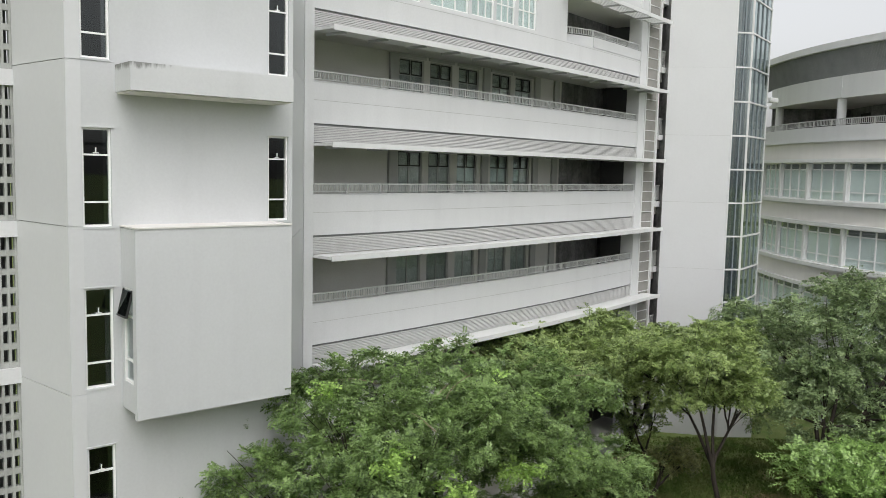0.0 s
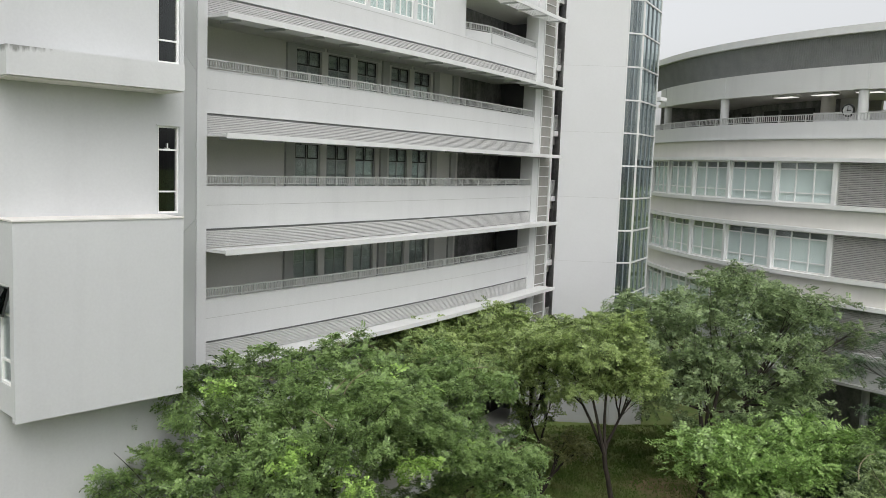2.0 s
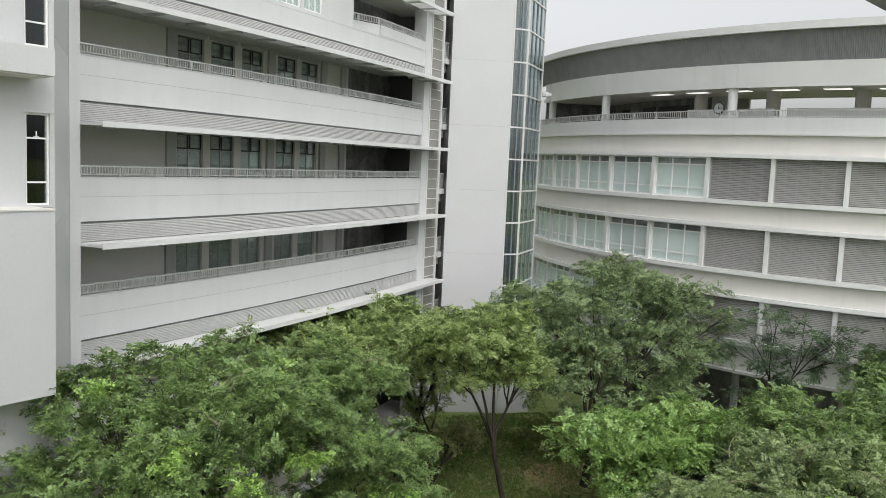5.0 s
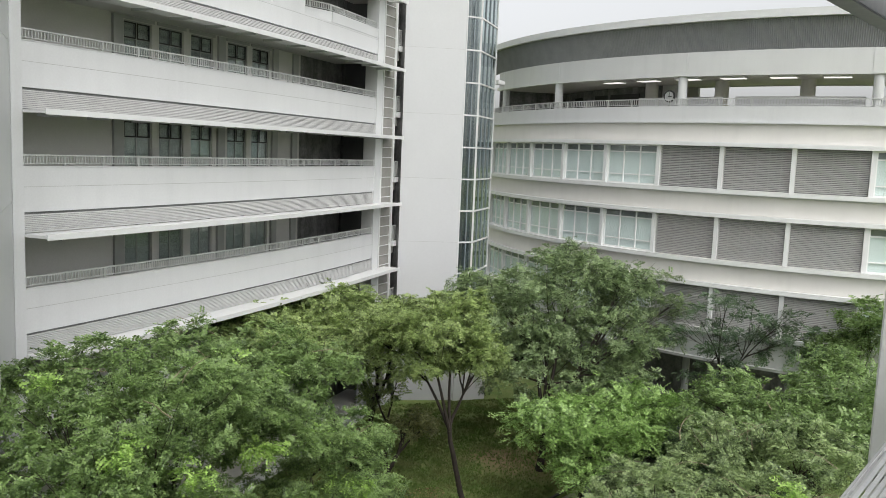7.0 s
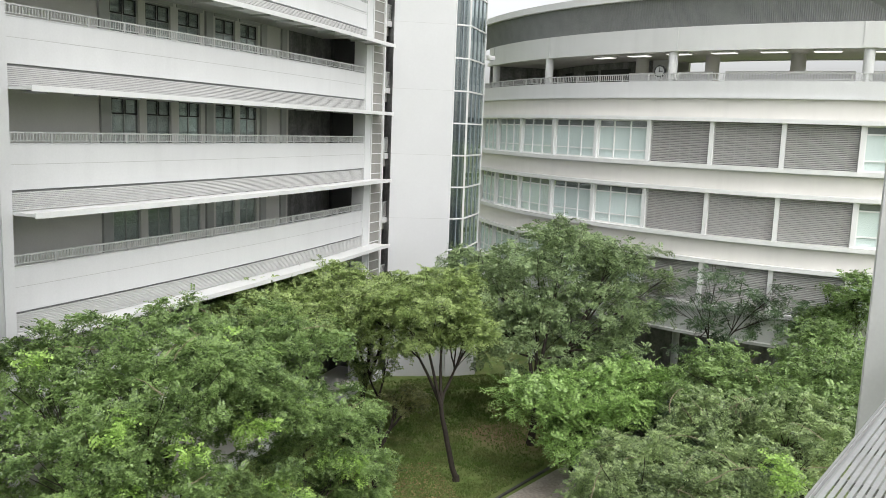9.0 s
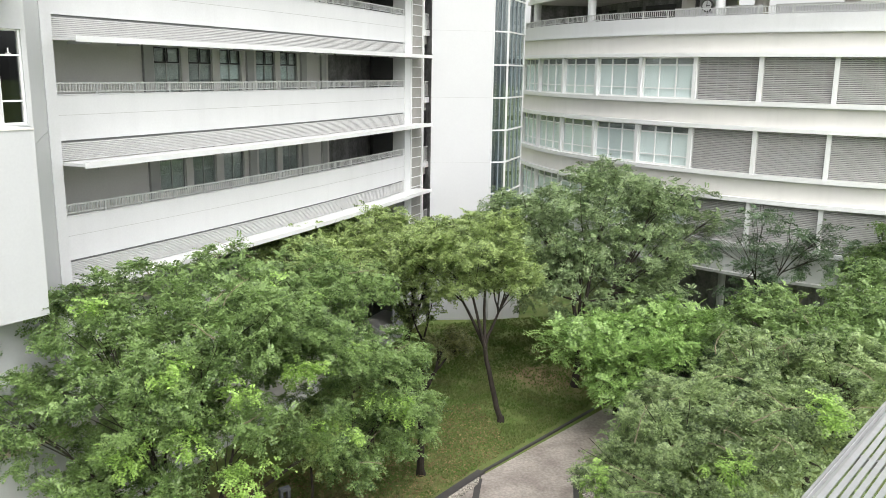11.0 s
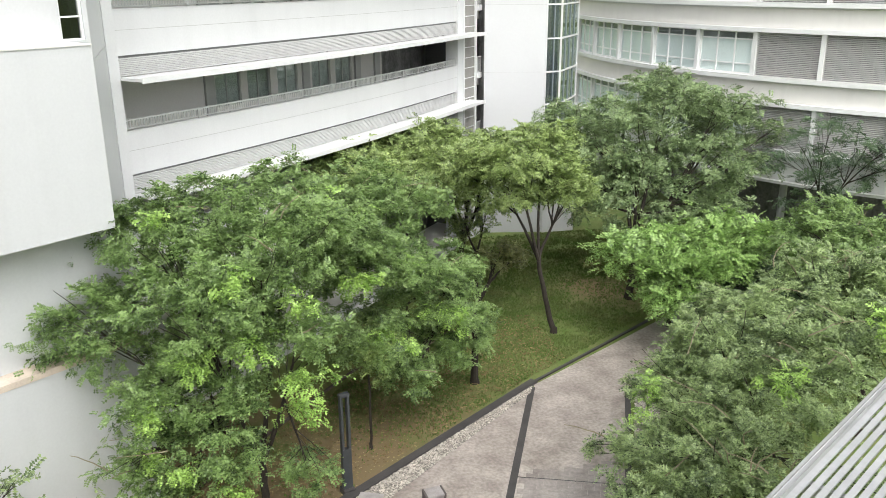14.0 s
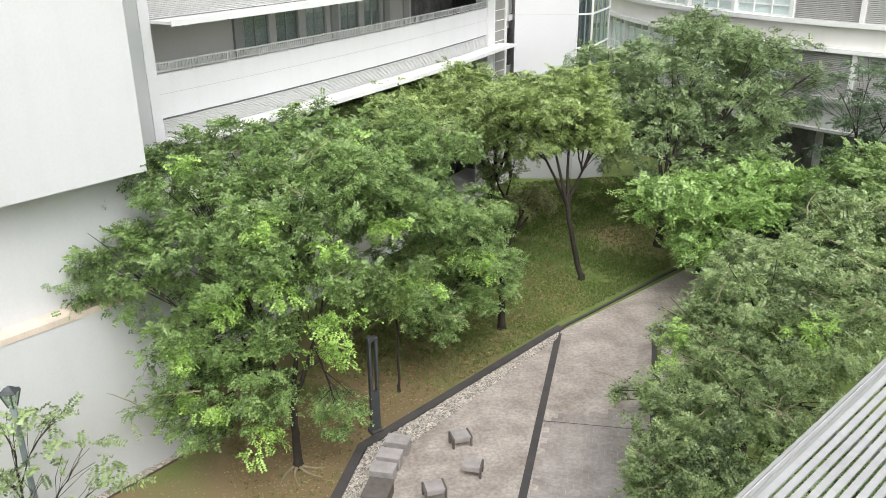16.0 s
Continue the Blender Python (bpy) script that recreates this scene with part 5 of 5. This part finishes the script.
bench(4.35, 22.0, 8)
bench(4.40, 20.45, -22, False)
bench(3.10, 19.6, 5)
for k, (x, y, l) in enumerate(((2.32, 22.0, 0.5), (1.98, 21.3, 0.5), (1.70, 20.65, 0.5), (1.45, 19.7, 0.9))):
    bm = bmesh.new()
    prism(bm, [(-0.36, -l / 2), (0.36, -l / 2), (0.36, l / 2), (-0.36, l / 2)], 0.0, 0.42)
    bmesh.ops.bevel(bm, geom=bm.edges[:], offset=0.015, segments=2, affect="EDGES")
    bm.transform(pose(x, y, 0.03, 0, 0, -22))
    bk = thing("stone_block", "weathered grey brown stone block seat beside the gravel", "seat", "row of stone blocks")
    part("block", bm, BENCH if k < 3 else TIMBER, bk)
    bm = bmesh.new()
    prism(bm, [(-0.38, -l / 2 - 0.02), (0.38, -l / 2 - 0.02), (0.38, l / 2 + 0.02), (-0.38, l / 2 + 0.02)], 0.422, 0.47)
    bmesh.ops.bevel(bm, geom=bm.edges[:], offset=0.01, segments=2, affect="EDGES")
    bm.transform(pose(x, y, 0.03, 0, 0, -22))
    part("top_slab", bm, BENCH if k < 3 else BENCH_DARK, bk)


# ---- lamps and posts ----
def post_lamp(x, y, turn):
    """A flat twin-blade lamp post with a slot for the light."""
    t = thing("garden_lamp", "dark grey steel lamp post with a slot near its top", "lamp")
    m = pose(x, y, 0.0, 0, 0, turn)

    def piece(name, x0, x1, y0, y1, z0, z1, mat, label=""):
        bm = bmesh.new()
        prism(bm, [(x0, y0), (x1, y0), (x1, y1), (x0, y1)], z0, z1)
        bmesh.ops.bevel(bm, geom=bm.edges[:], offset=0.008, segments=1, affect="EDGES")
        bm.transform(m)
        part(name, bm, mat, t, label)

    piece("base", -0.2, 0.2, -0.2, 0.2, -0.03, 0.16, KERB)
    piece("shaft", -0.16, 0.16, -0.08, 0.08, 0.162, 1.6, LAMP_STEEL)
    piece("blade", -0.16, -0.07, -0.08, 0.08, 1.602, 3.45, LAMP_STEEL)
    piece("blade", 0.07, 0.16, -0.08, 0.08, 1.602, 3.45, LAMP_STEEL)
    piece("cap", -0.17, 0.17, -0.09, 0.09, 3.452, 3.56, LAMP_STEEL)


post_lamp(1.73, 23.2, 20)


def lantern(x, y):
    t = thing("lantern_post", "grey steel post with a square glass lantern", "lamp")
    bm = bmesh.new()
    tube(bm, [(x, y, -0.1), (x, y, 4.95)], 0.085, 0.075, 10)
    part("post", bm, PALE_STEEL, t)
    bm = bmesh.new()
    tube(bm, [(x, y, 3.2), (x, y, 3.28)], 0.10, 0.10, 10)
    part("collar", bm, WHITE_METAL, t)
    lo, hi = [], []
    for k in range(4):
        a = math.tau * k / 4 + 0.4
        lo.append(Vector((x + 0.10 * math.cos(a), y + 0.10 * math.sin(a), 4.97)))
        hi.append(Vector((x + 0.24 * math.cos(a), y + 0.24 * math.sin(a), 5.40)))
    for k in range(4):
        bm = bmesh.new()
        tube(bm, [lo[k], hi[k]], 0.018, 0.018, 5)
        tube(bm, [hi[k], hi[(k + 1) % 4]], 0.018, 0.018, 5)
        part("bar", bm, LAMP_STEEL, t)
        bm = bmesh.new()
        q = [lo[k], lo[(k + 1) % 4], hi[(k + 1) % 4], hi[k]]
        c = Vector((x, y, 5.2))
        hexa(bm, [p[:] for p in q] + [p.lerp(c, 0.05)[:] for p in q])
        bmesh.ops.recalc_face_normals(bm, faces=bm.faces)
        part("pane", bm, GLASS, t).visible_shadow = False
    bm = bmesh.new()
    tube(bm, [(x, y, 5.40), (x, y, 5.46), (x, y, 5.55)], 0.27, 0.03, 4)
    part("roof", bm, LAMP_STEEL, t)


lantern(-7.31, 18.63)
for x, y, h, r in ((18.1, 32.9, 1.1, 0.13), (28.9, 39.9, 3.0, 0.11)):
    bol = thing("grey_post", "plain grey round post beside the path", "post")
    bm = bmesh.new()
    tube(bm, [(x, y, -0.1), (x, y, h - 0.03), (x, y, h)], r, r * 0.96, 12)
    part("post", bm, PALE_STEEL, bol)
    bm = bmesh.new()
    tube(bm, [(x, y, h + 0.001), (x, y, h + 0.03)], r * 1.06, r * 0.9, 12)
    part("cap", bm, GREY_STEEL, bol)

# ---- paving slabs of the path, between the divider and the shrub kerb ----
paving = thing("stone_paving", "damp grey brown paving stones with fine joints", "paving", kind="structure")
bm = bmesh.new()
prism(bm, [(5.45, 17.2), (8.15, 17.2), (10.6, 22.5), (7.85, 22.7)], 0.0, 0.0315)
part("paving_bed", bm, PATH_LIGHT, paving)
tile_bm = bmesh.new()
prism(tile_bm, [(-0.2, -0.15), (0.2, -0.15), (0.2, 0.15), (-0.2, 0.15)], 0.0, 0.010)
bmesh.ops.bevel(tile_bm, geom=[e for e in tile_bm.edges if all(v.co.z > 0.01 for v in e.verts)], offset=0.004, segments=1, affect="EDGES")
tile_me = bpy.data.meshes.new("paving_stone")
tile_bm.to_mesh(tile_me)
tile_bm.free()
tile_me.materials.append(PATH_TILE)
for y0 in (18.9, 22.75):
    bm = bmesh.new()
    prism(bm, [(5.72 + (y0 - 19.0) * 0.43, y0), (9.1 + (y0 - 18.7) * 0.45, y0 - 1.3), (9.1 + (y0 - 18.7) * 0.45, y0 - 1.26), (5.72 + (y0 - 19.0) * 0.43, y0 + 0.04)], 0.0, 0.042)
    part("joint_strip", bm, KERB, paving)
count = 0
trng = random.Random(9)
for j in range(40):
    for i in range(16):
        ang = radians(-23)
        lx, ly = -0.2 + (i + 0.5 * (j % 2)) * 0.41, j * 0.305
        x, y = 5.0 + lx * math.cos(ang) - ly * math.sin(ang), 16.6 + lx * math.sin(ang) + ly * math.cos(ang)
        left = 5.6 + (y - 19.0) * 0.428 + 0.36
        right = 9.42 + (y - 18.7) * 0.45 - 0.38
        if left < x < right and y < 22.9 and count < 300:
            o = new("paving_stone", tile_me)
            o.parent = paving
            o.matrix_basis = pose(x, y, 0.026 + trng.uniform(0, 0.005), trng.uniform(-0.3, 0.3), trng.uniform(-0.3, 0.3), -23 + trng.uniform(-0.4, 0.4))
            count += 1
